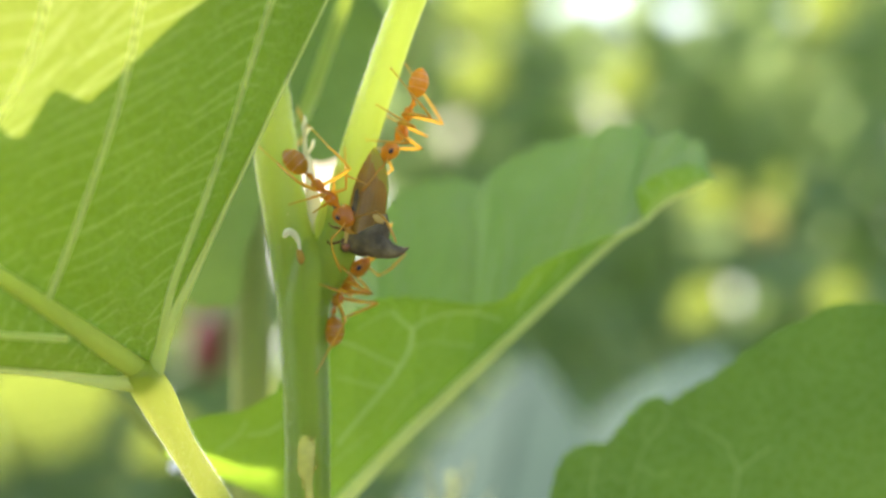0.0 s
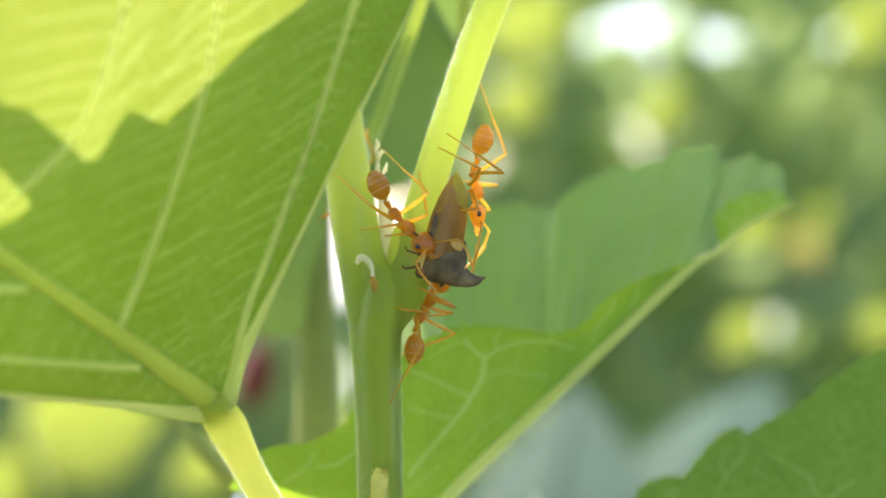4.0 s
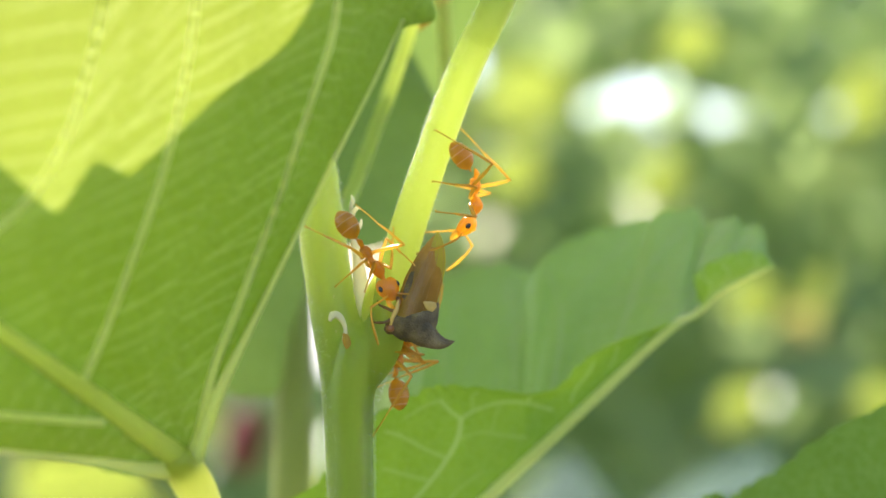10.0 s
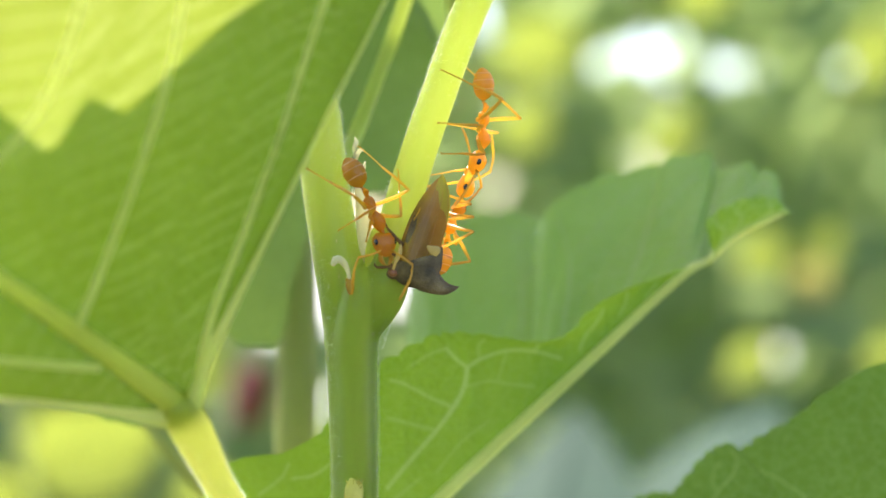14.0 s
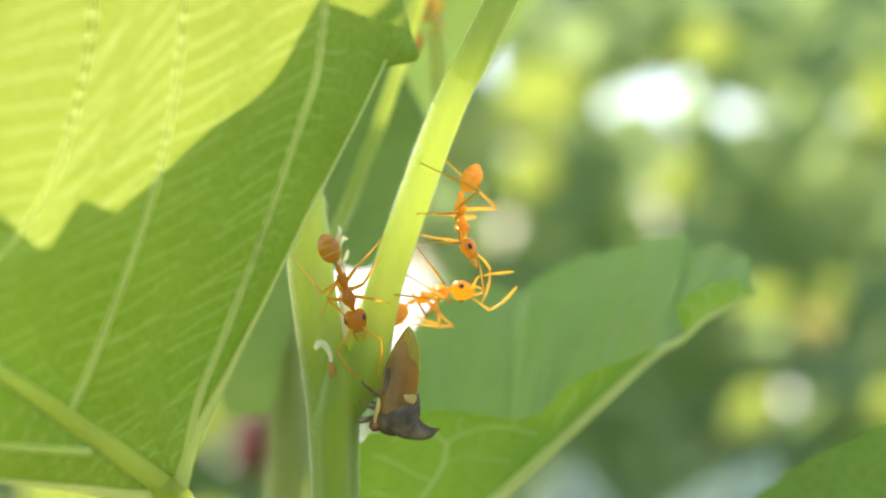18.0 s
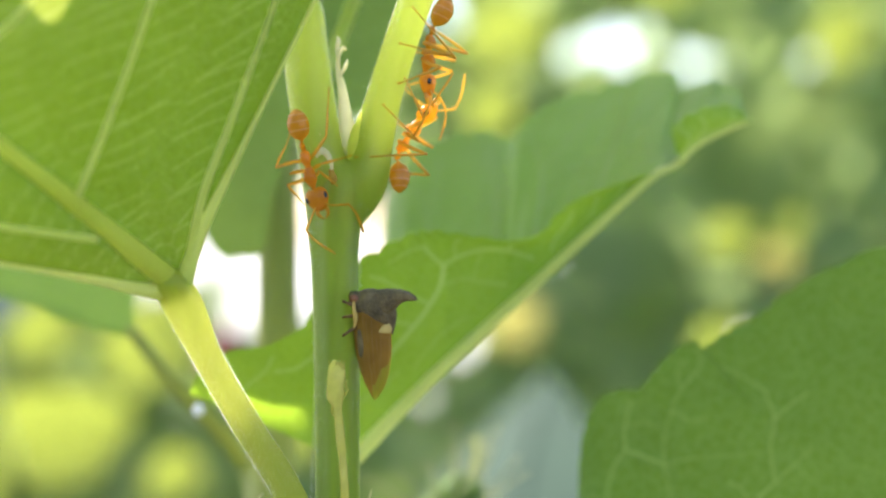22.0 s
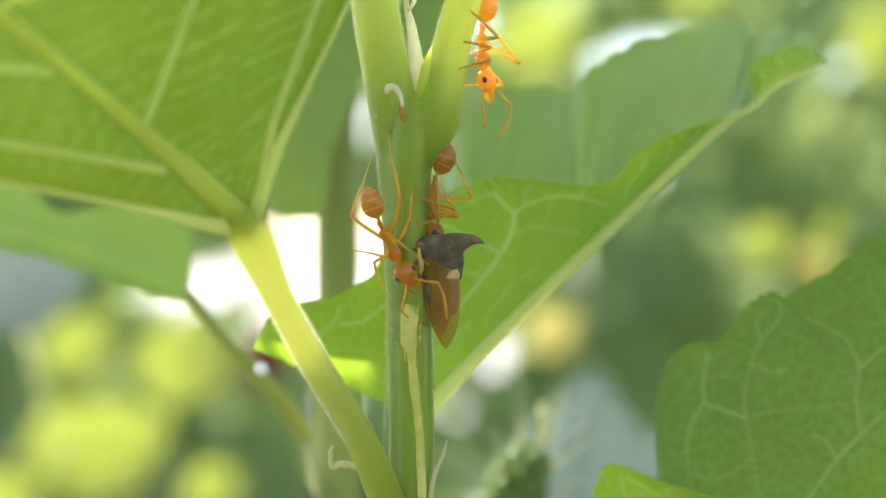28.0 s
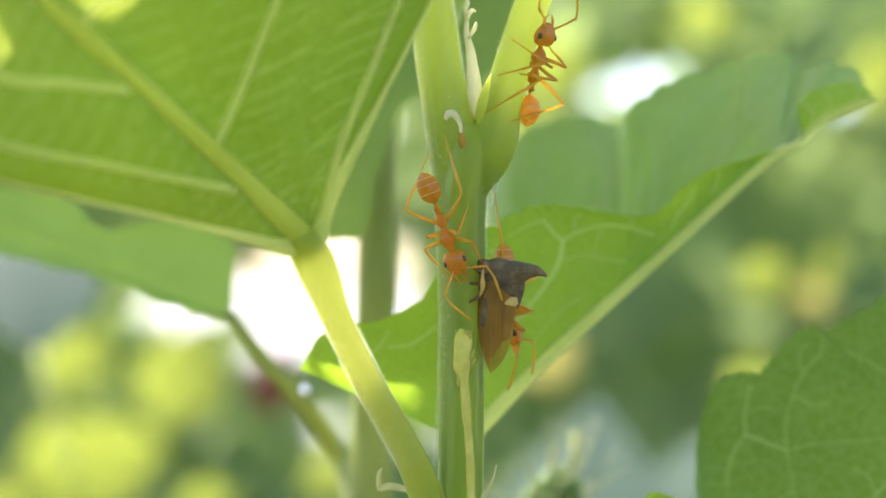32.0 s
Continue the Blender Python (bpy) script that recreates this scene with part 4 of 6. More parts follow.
# ---- fruits and pale leaves out of focus behind ----
def fruit(name, label, at, size, material, threads):
    thing = tagged(new(name), label, "fruit")
    thing.location = Vector(at) * MM
    r = random.Random(len(label))
    axis = Vector((0.45, 0.1, 0.88)).normalized() if threads else Vector((0.1, 0.2, 0.97)).normalized()
    for k in range(46):
        u = -1 + 2 * (k + 0.5) / 46
        a = 2.4 * k
        s, t = axis.orthogonal().normalized(), axis.cross(axis.orthogonal()).normalized()
        q = axis * (u * size * 1.25) + (s * math.cos(a) + t * math.sin(a)) * (size * 0.62 * math.sqrt(1 - u * u * 0.92))
        part("drupelet", ball(bmesh.new(), q, size * 0.25, u=8, v=6), material, thing)
        if threads:
            out = q.normalized()
            e = q + out * r.uniform(3, 8) + Vector((r.uniform(-2, 2), r.uniform(-1, 1), r.uniform(-1, 2)))
            part("stigma", tubes(([q, q.lerp(e, 0.5) + Vector((0.3, 0, 0.2)), e], [0.15, 0.13, 0.08]), n=6, sides=5), STIGMA, thing)
    part("stalk", tubes(([axis * size * 1.2, axis * size * 1.8 + Vector((0, 1, 0)), axis * size * 2.4 + Vector((-1, 3, 0))], [0.5, 0.45, 0.5]), n=8, sides=8), WOODY, thing)
    return thing


fruit("mulberry_fruit", "unripe green mulberry fruit with pale stigma threads", (9.8, 47, -35.0), 4.2, GREEN_FRUIT, True)
fruit("mulberry_fruit", "ripe dark red mulberry fruit, out of focus", (-44, 300, -36), 6.0, RED_FRUIT, False)


def plain_leaf(name, label, at, along, across, length, width, material, group="", seed=0, cat="leaf", cup=0.12):
    """A single leaf of its own, its two halves meeting at a midrib."""
    u, v = Vector(along).normalized(), Vector(across).normalized()
    n = u.cross(v).normalized()
    c = Vector(at)
    rib = [c + u * (length * (s - 0.5)) + n * (0.06 * length * math.sin(3 * s + seed)) for s in (0, 0.25, 0.5, 0.75, 1)]
    r = random.Random(seed)
    prof = [0.08, 0.8 + r.uniform(-0.1, 0.15), 0.95, 0.62 + r.uniform(-0.1, 0.1), 0.02]
    thing = tagged(new(name), label, cat, group)
    for sgn in (1, -1):
        edge = [q + v * (sgn * width * 0.5 * p) + n * (width * cup * p) for q, p in zip(rib, prof)]
        part("blade", half_blade(rib, edge, nu=26, nv=7, teeth=width * 0.035, count=9, bulge=-0.04 * width * sgn if cup > 0.1 else 0.0, ripple=0.03 * width if cup > 0.1 else 0.0), material, thing)
    part("midrib", tubes((rib, [length * (0.014 if cup > 0.1 else 0.006)] * 4 + [length * 0.004]), n=12, sides=6), VEIN if cup > 0.1 else material, thing)
    part("petiole", tubes(([rib[0], rib[0] - u * length * 0.3 + n * length * 0.05, rib[0] - u * length * 0.5 + Vector((0, 0, -0.1 * length))], [length * 0.008] * 3), n=8, sides=6), PETIOLE, thing)
    return thing


plain_leaf("mulberry_leaf", "large pale leaf reflecting the sky, far out of focus", (26, 255, -75), (0.25, 0.90, 0.42), (1, -0.22, 0.1), 140, 56, GLOSSY_LEAF, "leaves behind the shoot", 1, cup=0.02)
plain_leaf("mulberry_leaf", "pale blurred leaf reflecting the sky", (66, 290, -68), (0.6, 0.72, 0.4), (0.8, -0.55, -0.1), 110, 40, GLOSSY_LEAF, "leaves behind the shoot", 2, cup=0.02)
plain_leaf("mulberry_leaf", "pale blurred leaf beside the older stem", (-104, 260, -8), (-0.4, 0.85, 0.38), (0.9, 0.4, -0.05), 90, 44, GLOSSY_LEAF, "leaves behind the shoot", 3, cup=0.02)
plain_leaf("mulberry_leaf", "green blurred leaf low beside the stem", (10, 110, -72), (0.8, 0.2, 0.35), (-0.3, -0.3, 0.9), 34, 20, SUNNY_LEAF, "leaves behind the shoot", 5)

# sunlit leaves of the hedge: place across and up (mm, 0.8 m behind the shoot), length, width, lean
SUNLIT = [
    (182, -4, 34, 22, 0.3), (219, 1, 24, 18, 0.9), (174, -64, 40, 24, 0.6), (57, 108, 56, 44, 0.4), (50, 66, 40, 34, 1.0),
    (-190, -112, 84, 66, 0.2), (-143, -66, 62, 52, 1.2), (-200, -58, 50, 40, 0.7), (-128, -138, 38, 32, 0.5), (-60, -120, 32, 26, 0.9), (49, -184, 74, 46, 0.5),
    (250, -60, 28, 22, 0.2), (246, 108, 50, 36, 1.1), (-250, -150, 60, 50, 0.5), (130, 60, 44, 26, 0.8), (150, 140, 42, 26, 0.2),
]
for k, (x, z, length, width, lean) in enumerate(SUNLIT):
    plain_leaf("hedge_leaf", "yellow-green hedge leaf lit through by the sun, blurred", (x, 800 - 6 * (k % 3), z), (math.cos(lean), 0.25, math.sin(lean)), (-math.sin(lean), -0.2, math.cos(lean)), length, width, SUNNY_LEAF, "sunlit hedge leaves", k)
for k, (x, z, size) in enumerate(((62, -52, 36), (205, -20, 30))):
    plain_leaf("hedge_leaf", "yellow-brown ageing hedge leaf, blurred", (x, 780, z), (0.8, 0.2, 0.5), (-0.5, -0.1, 0.8), size, size * 0.9, YELLOW_LEAF, "ageing hedge leaves", k + 30)


# gaps in the hedge through which the sky shows: across, up, half widths (mm, 0.8 m behind the shoot)
GAPS = [(117, 107, 28, 12), (168, 97, 8, 6), (-90, -52, 16, 14), (-52, -86, 12, 14), (22, 132, 12, 12), (186, 110, 6, 6), (-68, -8, 42, 40), (-140, -22, 26, 18), (-28, -8, 24, 30), (236, -163, 18, 12), (122, 8, 6, 6),
        (-58, -92, 12, 18), (-187, -50, 10, 10), (230, 140, 9, 8), (30, -66, 12, 18), (95, 94, 10, 8), (60, 150, 10, 8), (150, 40, 7, 7)]

GAPS += [(194, -67, 7, 7), (171, -55, 4, 4), (-194, -63, 11, 11), (90, -99, 4, 4), (115, -93, 5, 5), (-199, -51, 8, 8), (-123, -105, 6, 6), (195, -57, 6, 6), (225, -11, 4, 4)]


SPARKLE = random.Random(21)
GAPS += [(SPARKLE.uniform(-40, 290), SPARKLE.uniform(10, 170), s, s) for s in (3, 4, 3, 3, 4, 4, 3, 3, 4, 3, 3, 4)]
GAPS += [(SPARKLE.uniform(-290, 290), SPARKLE.uniform(-190, 20), s, s) for s in (3, 4, 3, 5, 3, 4, 3, 3, 4, 3)]


def hedge(name, label, count, near, far, lo, hi, material, seed, keep=1.0):
    """Many loose leaves in depth, with the gaps left open towards the shoot."""
    r = random.Random(seed)
    verts, faces = [], []
    for _ in range(count):
        y = r.uniform(near, far)
        scale = (y + 130) / 930
        x, z = r.uniform(-460, 460) * scale, r.uniform(-330, 230) * scale
        size = r.uniform(lo, hi)
        px, pz = (x - 5) / scale + 5, (z - 2) / scale + 2
        ragged = 1 + 0.7 * noise.noise(Vector((px * 0.045, pz * 0.045, 3)))
        if any(((px - gx) / (gw + 0.1 * size / scale)) ** 2 + ((pz - gz) / (gh + 0.1 * size / scale)) ** 2 < ragged for gx, gz, gw, gh in GAPS):
            continue
        u = Vector((r.gauss(0, 1), r.gauss(0, 0.5), r.gauss(-0.2, 0.8))).normalized()
        v = (u.cross(Vector((r.gauss(0, 0.5), -1, r.gauss(0.3, 0.5))))).normalized()
        n = u.cross(v)
        c = Vector((x, y, z))
        w = size * r.uniform(0.55, 0.8)
        ring = [c - u * size * 0.5, c - u * size * 0.2 + v * w * 0.5 + n * w * 0.1, c + u * size * 0.15 + v * w * 0.42 + n * w * 0.1, c + u * size * 0.5 - n * w * 0.08, c + u * size * 0.15 - v * w * 0.42 + n * w * 0.1, c - u * size * 0.2 - v * w * 0.5 + n * w * 0.1]
        k = len(verts)
        verts += [tuple(q * MM) for q in ring]
        faces += [(k, k + 1, k + 2, k + 3), (k, k + 3, k + 4, k + 5)]
    me = bpy.data.meshes.new(name)
    me.from_pydata(verts, [], faces)
    me.materials.append(material)
    return tagged(new(name, me), label, "foliage", kind="stuff")


hedge("hedge_foliage", "dense blurred green hedge foliage with gaps of sky", 4200, 1300, 1700, 40, 84, FAR_LEAF, 11)
hedge("hedge_foliage", "deep shaded foliage at the back of the hedge", 1700, 1710, 2000, 70, 120, FAR_LEAF, 12)

soil = bmesh.new()
bmesh.ops.create_grid(soil, x_segments=40, y_segments=40, size=150000.0)
ground = part("ground", soil, SOIL)
ground.location = (0, 0, -0.82)
# pale sheet added behind, so low hedge gaps look as white as sky
gap_sheet = bmesh.new()
bmesh.ops.create_grid(gap_sheet, x_segments=30, y_segments=30, size=60000.0)
gap_sheet = part("pavement", gap_sheet, GAP_WHITE)
gap_sheet.location = (0, 62.8, -0.816)
tagged(gap_sheet, "pale sheet added beyond the hedge to whiten its low gaps", "pavement", kind="structure")
tagged(ground, "dull brown-green soil under the plants", "ground", kind="structure")


# ---- the insects ----
def facing(a, b, back, reach):
    """The pose whose +x runs from a to b and whose +z leans to back, at the middle of a and b (mm)."""
    a, b = Vector(a), Vector(b)
    x = (b - a).normalized()
    y = Vector(back).cross(x).normalized()
    z = x.cross(y)
    m = Matrix((x, y, z)).transposed().to_4x4()
    m.translation = (a + (b - a) * reach) * MM
    return m


# femur and lower leg lengths, hip and resting foot in the ant's own space
LEGS = {
    "front": (2.5, 4.0, (1.1, 0.3, -0.25), (2.9, 2.1, -1.3)),
    "middle": (2.5, 4.2, (0.5, 0.32, -0.3), (0.0, 3.0, -1.3)),
    "hind": (3.4, 5.8, (-0.3, 0.32, -0.3), (-3.4, 2.8, -1.3)),
}
NECK, WAIST = Vector((2.0, 0, 0.02)), Vector((-1.15, 0, -0.05))


def pivot(ob, at):
    """Moves a part's origin to the place at, in mm, without moving its shape."""
    ob.data.transform(Matrix.Translation(Vector(at) * -MM))
    ob.location = Vector(at) * MM
    return ob


def head_shape():
    """A broad heart-shaped head, flat below, widest behind the eyes."""
    bm = lathe_blob([(2.0, 0.14), (2.08, 0.5, 0.02), (2.35, 0.8, 0.04), (2.75, 0.93, 0.05), (3.15, 0.86, 0.03), (3.5, 0.68, -0.02), (3.78, 0.5, -0.06), (3.92, 0.2, -0.08)], sides=26, squash=0.74)
    for v in bm.verts:
        back = max(0.0, 1 - (v.co.x - 2.0) / 0.6)
        v.co.x += 0.22 * back * (1 - min(1.0, abs(v.co.y) / 0.5))
        v.co.z *= 1 - 0.12 * (v.co.z < 0)
    return bm


def gaster_shape():
    """An egg-shaped gaster with shallow steps where its plates overlap."""
    profile = [(-4.6, 0.06), (-4.5, 0.3), (-4.25, 0.6, 0.02), (-4.12, 0.7, 0.03), (-4.06, 0.76, 0.03), (-3.7, 0.92, 0.05), (-3.52, 0.96, 0.05), (-3.46, 1.0, 0.05), (-3.1, 1.02, 0.05), (-2.8, 0.95, 0.04), (-2.72, 0.96, 0.04), (-2.4, 0.82, 0.02), (-2.15, 0.6, 0.0), (-1.98, 0.34, -0.03), (-1.86, 0.14, -0.06), (-1.6, 0.1, -0.08)]
    return lathe_blob([(-1.6 + 0.92 * (p[0] + 1.6), 0.86 * p[1], *p[2:]) for p in profile], sides=28, squash=0.92)


def ant(label):
    thing = tagged(new("ant"), label, "ant", "ants round the treehopper")
    limbs = {}
    head = part("head", head_shape(), ANT_SKIN, thing, "broad orange head")
    root = NECK
    for sgn in (1, -1):
        eye = part("eye", ball(bmesh.new(), (2.9, 0.74 * sgn, 0.34), 0.21, (1.2, 0.75, 1.0), u=16, v=10), EYE, head, "small black eye")
        jaw = part("mandible", tubes(([(3.7, 0.36 * sgn, -0.12), (4.05, 0.42 * sgn, -0.18), (4.4, 0.26 * sgn, -0.22), (4.6, 0.04 * sgn, -0.24)], [0.2, 0.2, 0.14, 0.03]), n=12, sides=8, flat=0.6), ANT_LIMB, head)
        for ob in (eye, jaw):
            ob.data.transform(Matrix.Translation(root * -MM))
        base = Vector((3.5, 0.3 * sgn, 0.22))
        scape = part("antenna", tubes(([(0, 0, 0), (0.55, 0.75 * sgn, 0.3), (1.1, 1.75 * sgn, 0.35)], [0.09, 0.085, 0.11]), n=12, sides=8), ANT_LIMB, head)
        whip = part("flagellum", tubes(([(1.1, 1.75 * sgn, 0.35), (2.0, 1.8 * sgn, 0.05), (2.9, 1.6 * sgn, -0.4), (3.7, 1.35 * sgn, -0.9)], [0.075, 0.09, 0.115, 0.08]), n=16, sides=8), ANT_LIMB, head)
        limbs["antenna", sgn] = (scape, whip, base - root)
    pivot(head, root)
    part("thorax", lathe_blob([(-1.0, 0.12, -0.1), (-0.85, 0.36, -0.06), (-0.5, 0.43, 0.02), (-0.12, 0.36, 0.04), (0.15, 0.25, 0.0), (0.42, 0.26, 0.02), (0.75, 0.44, 0.12), (1.15, 0.54, 0.17), (1.5, 0.46, 0.13), (1.8, 0.26, 0.06), (2.0, 0.19, 0.02), (2.2, 0.16, 0.02)], sides=20), ANT_SKIN, thing)
    part("waist", lathe_blob([(-1.75, 0.1, -0.08), (-1.6, 0.15, 0.0), (-1.4, 0.23, 0.1), (-1.2, 0.19, 0.04), (-0.9, 0.15, -0.08)], sides=14), ANT_SKIN, thing, "thin waist joint")
    gaster = part("gaster", gaster_shape(), ANT_GASTER, thing, "amber gaster banded by its plates")
    for x, r in ((-2.66, 0.83), (-3.34, 0.864), (-3.89, 0.658)):
        part("band", lathe_blob([(x - 0.05, r - 0.02, 0.05), (x, r + 0.012, 0.05), (x + 0.05, r - 0.02, 0.05)], sides=28, squash=0.92, caps=False), ANT_BAND, gaster).data.transform(Matrix.Translation(WAIST * -MM))
    pivot(gaster, WAIST)
    for kind, (upper, lower, hip, _) in LEGS.items():
        shin = lower * 0.52
        for sgn in (1, -1):
            leg = part("leg", tubes(([(-0.1, 0, -0.1), (0.25, 0, 0.02), (upper * 0.55, 0, 0.08), (upper, 0, 0)], [0.2, 0.15, 0.15, 0.1]), n=12, sides=9), ANT_LIMB, thing)
            tibia = part("tibia", tubes(([(0, 0, 0), (shin * 0.5, 0, 0.05), (shin, 0, 0)], [0.1, 0.115, 0.085]), n=10, sides=8), ANT_LIMB, leg)
            foot = bmesh.new()
            tube(foot, [(shin, 0, 0), (shin + (lower - shin) * 0.4, 0, 0.05), (lower - 0.12, 0, 0.06)], [0.065, 0.055, 0.05], n=12, sides=7)
            for claw in (1, -1):
                tube(foot, [(lower - 0.15, 0, 0.06), (lower, 0.05 * claw, 0.05), (lower + 0.06, 0.1 * claw, -0.04)], [0.06, 0.045, 0.015], n=4, sides=5)
            limbs[kind, sgn] = (leg, tibia, part("tarsus", foot, ANT_LIMB, leg))
    return thing, head, gaster, limbs


def treehopper():
    """Its +x runs from the wing tip to the head, +z is its back."""
    thing = tagged(new("treehopper"), "dark brown horned treehopper clinging to the green stem", "treehopper")
    part("abdomen", lathe_blob([(-2.6, 0.1, 1.1), (-2.0, 0.4, 0.9), (-0.8, 0.7, 0.8), (0.8, 0.9, 0.85), (2.4, 0.95, 0.85), (3.4, 0.85, 0.7), (3.8, 0.3, 0.6)], squash=1.0), HELMET, thing)

    def wing_at(s, w, sgn, out=0.0):
        x = 2.6 - 7.05 * s
        low = 0.0 + 1.5 * s ** 3
        top = max(2.95 - 1.4 * s ** 5, low + 0.03)
        return Vector((x, sgn * (0.08 + out + 1.1 * math.sin(math.pi * min(1, 0.05 + 0.78 * w)) * (1 - 0.72 * s)), top + (low - top) * w))

    for sgn in (1, -1):
        wing = None
        for name, mat, tag in (("wing", WING, "dark brown leathery folded wing"), ("membrane", MEMBRANE, "olive translucent wing tip")):
            bm = bmesh.new()
            grid = []
            for i in range(33):
                row = []
                for j in range(19):
                    seam = min(0.96, 0.5 + 0.5 * (j / 18) ** 0.8 + 0.03 * math.sin(j * 0.9))
                    row.append(bm.verts.new(wing_at(seam * i / 32 if name == "wing" else seam + (1 - seam) * i / 32, j / 18, sgn)))
                grid.append(row)
            for a, b in zip(grid, grid[1:]):
                for j in range(18):
                    bm.faces.new((a[j], a[j + 1], b[j + 1], b[j]))
            made = part(name, bm, mat, wing or thing, tag)
            wing = wing or made
        for w0, w1, s0, s1 in ((0.5, 0.5, 0.0, 0.94), (0.26, 0.3, 0.12, 0.9), (0.74, 0.62, 0.05, 0.9), (0.5, 0.74, 0.55, 0.92), (0.4, 0.3, 0.3, 0.75), (0.64, 0.62, 0.1, 0.8), (0.04, 0.06, 0.2, 0.98), (0.95, 0.92, 0.1, 0.98)):
            line = [wing_at(s0 + (s1 - s0) * i / 6, w0 + (w1 - w0) * i / 6, sgn, 0.015) for i in range(7)]
            part("wing_vein", tubes((line, [0.015] * 6 + [0.008]), n=18, sides=5), WING_VEIN, wing)
        patch = [wing_at(s, w, sgn, 0.03) for s, w in ((0.19, 0.02), (0.2, 0.16), (0.225, 0.3))]
        part("patch", tubes((patch, [0.42, 0.36, 0.1]), n=12, sides=10, flat=0.2, face=(0, sgn, 0.2)), CREAM, thing, "cream patch behind the helmet")
        part("patch", tubes(([(3.5, 1.0 * sgn, 0.1), (2.9, 1.12 * sgn, 0.12), (2.1, 1.1 * sgn, 0.22), (1.4, 0.98 * sgn, 0.1)], [0.1, 0.15, 0.2, 0.05]), n=14, sides=9, flat=0.4, face=(0, sgn, 0)), CREAM, thing, "cream stripe along the flank")
        part("eye", ball(bmesh.new(), (3.72, 0.86 * sgn, 0.12), 0.36, (0.9, 0.75, 1.0), u=16, v=10), HOPPER_EYE, thing, "reddish-brown bulging eye")
        part("horn", tubes(([(3.2, 0.45 * sgn, 2.0), (3.5, 0.62 * sgn, 2.8), (3.72, 0.8 * sgn, 3.5), (3.78, 0.95 * sgn, 4.2), (3.62, 1.05 * sgn, 4.75), (3.42, 1.1 * sgn, 5.05)], [1.15, 0.95, 0.66, 0.42, 0.2, 0.03]), n=26, sides=14, flat=0.7, wobble=0.08, face=(0, 1, 0)), HELMET, thing, "stout curved dark horn")
    part("head", lathe_blob([(3.1, 0.9, 0.4), (3.7, 0.95, 0.3), (4.05, 0.75, 0.15), (4.3, 0.3, 0.0)], squash=0.8), HELMET, thing)
    hood = lathe_blob([(1.35, 0.25, 2.45), (1.7, 0.75, 2.1), (2.2, 1.15, 1.75), (2.8, 1.32, 1.6), (3.4, 1.28, 1.55), (3.95, 1.05, 1.45), (4.3, 0.7, 1.35), (4.45, 0.25, 1.3)], sides=28, squash=1.18)
    for v in hood.verts:
        v.co += v.co.normalized() * 0.05 * noise.noise(v.co * 3.1)
    part("pronotum", hood, HELMET, thing, "dark pitted helmet-like pronotum")
    part("spine", tubes(([(3.0, 0, 2.5), (2.3, 0, 2.85), (1.7, 0, 3.0), (1.2, 0, 3.02), (0.75, 0, 3.05)], [0.9, 0.62, 0.36, 0.22, 0.03]), n=20, sides=12, wobble=0.1), HELMET, thing, "pointed backward spine of the helmet")
    for x, kx in ((3.1, 0.4), (2.4, -0.1), (1.5, -0.6)):
        for sgn in (1, -1):
            leg = part("leg", tubes(([(x, 0.6 * sgn, 0.25), (x + kx * 0.4, 1.0 * sgn, -0.1), (x + kx * 0.7, 1.15 * sgn, -0.35)], [0.16, 0.15, 0.11]), n=8, sides=8), HOPPER_LEG, thing)
            part("tibia", tubes(([(x + kx * 0.7, 1.15 * sgn, -0.35), (x + kx * 1.1, 1.1 * sgn, -0.75), (x + kx * 1.4, 0.95 * sgn, -1.15)], [0.1, 0.11, 0.08]), n=8, sides=8), HOPPER_LEG, leg)
            part("foot", tubes(([(x + kx * 1.4, 0.95 * sgn, -1.15), (x + kx * 1.5 - 0.12, 0.9 * sgn, -1.35), (x + kx * 1.5 - 0.3, 0.85 * sgn, -1.4)], [0.07, 0.07, 0.04]), n=6, sides=7), HOPPER_LEG, leg)
    return thing


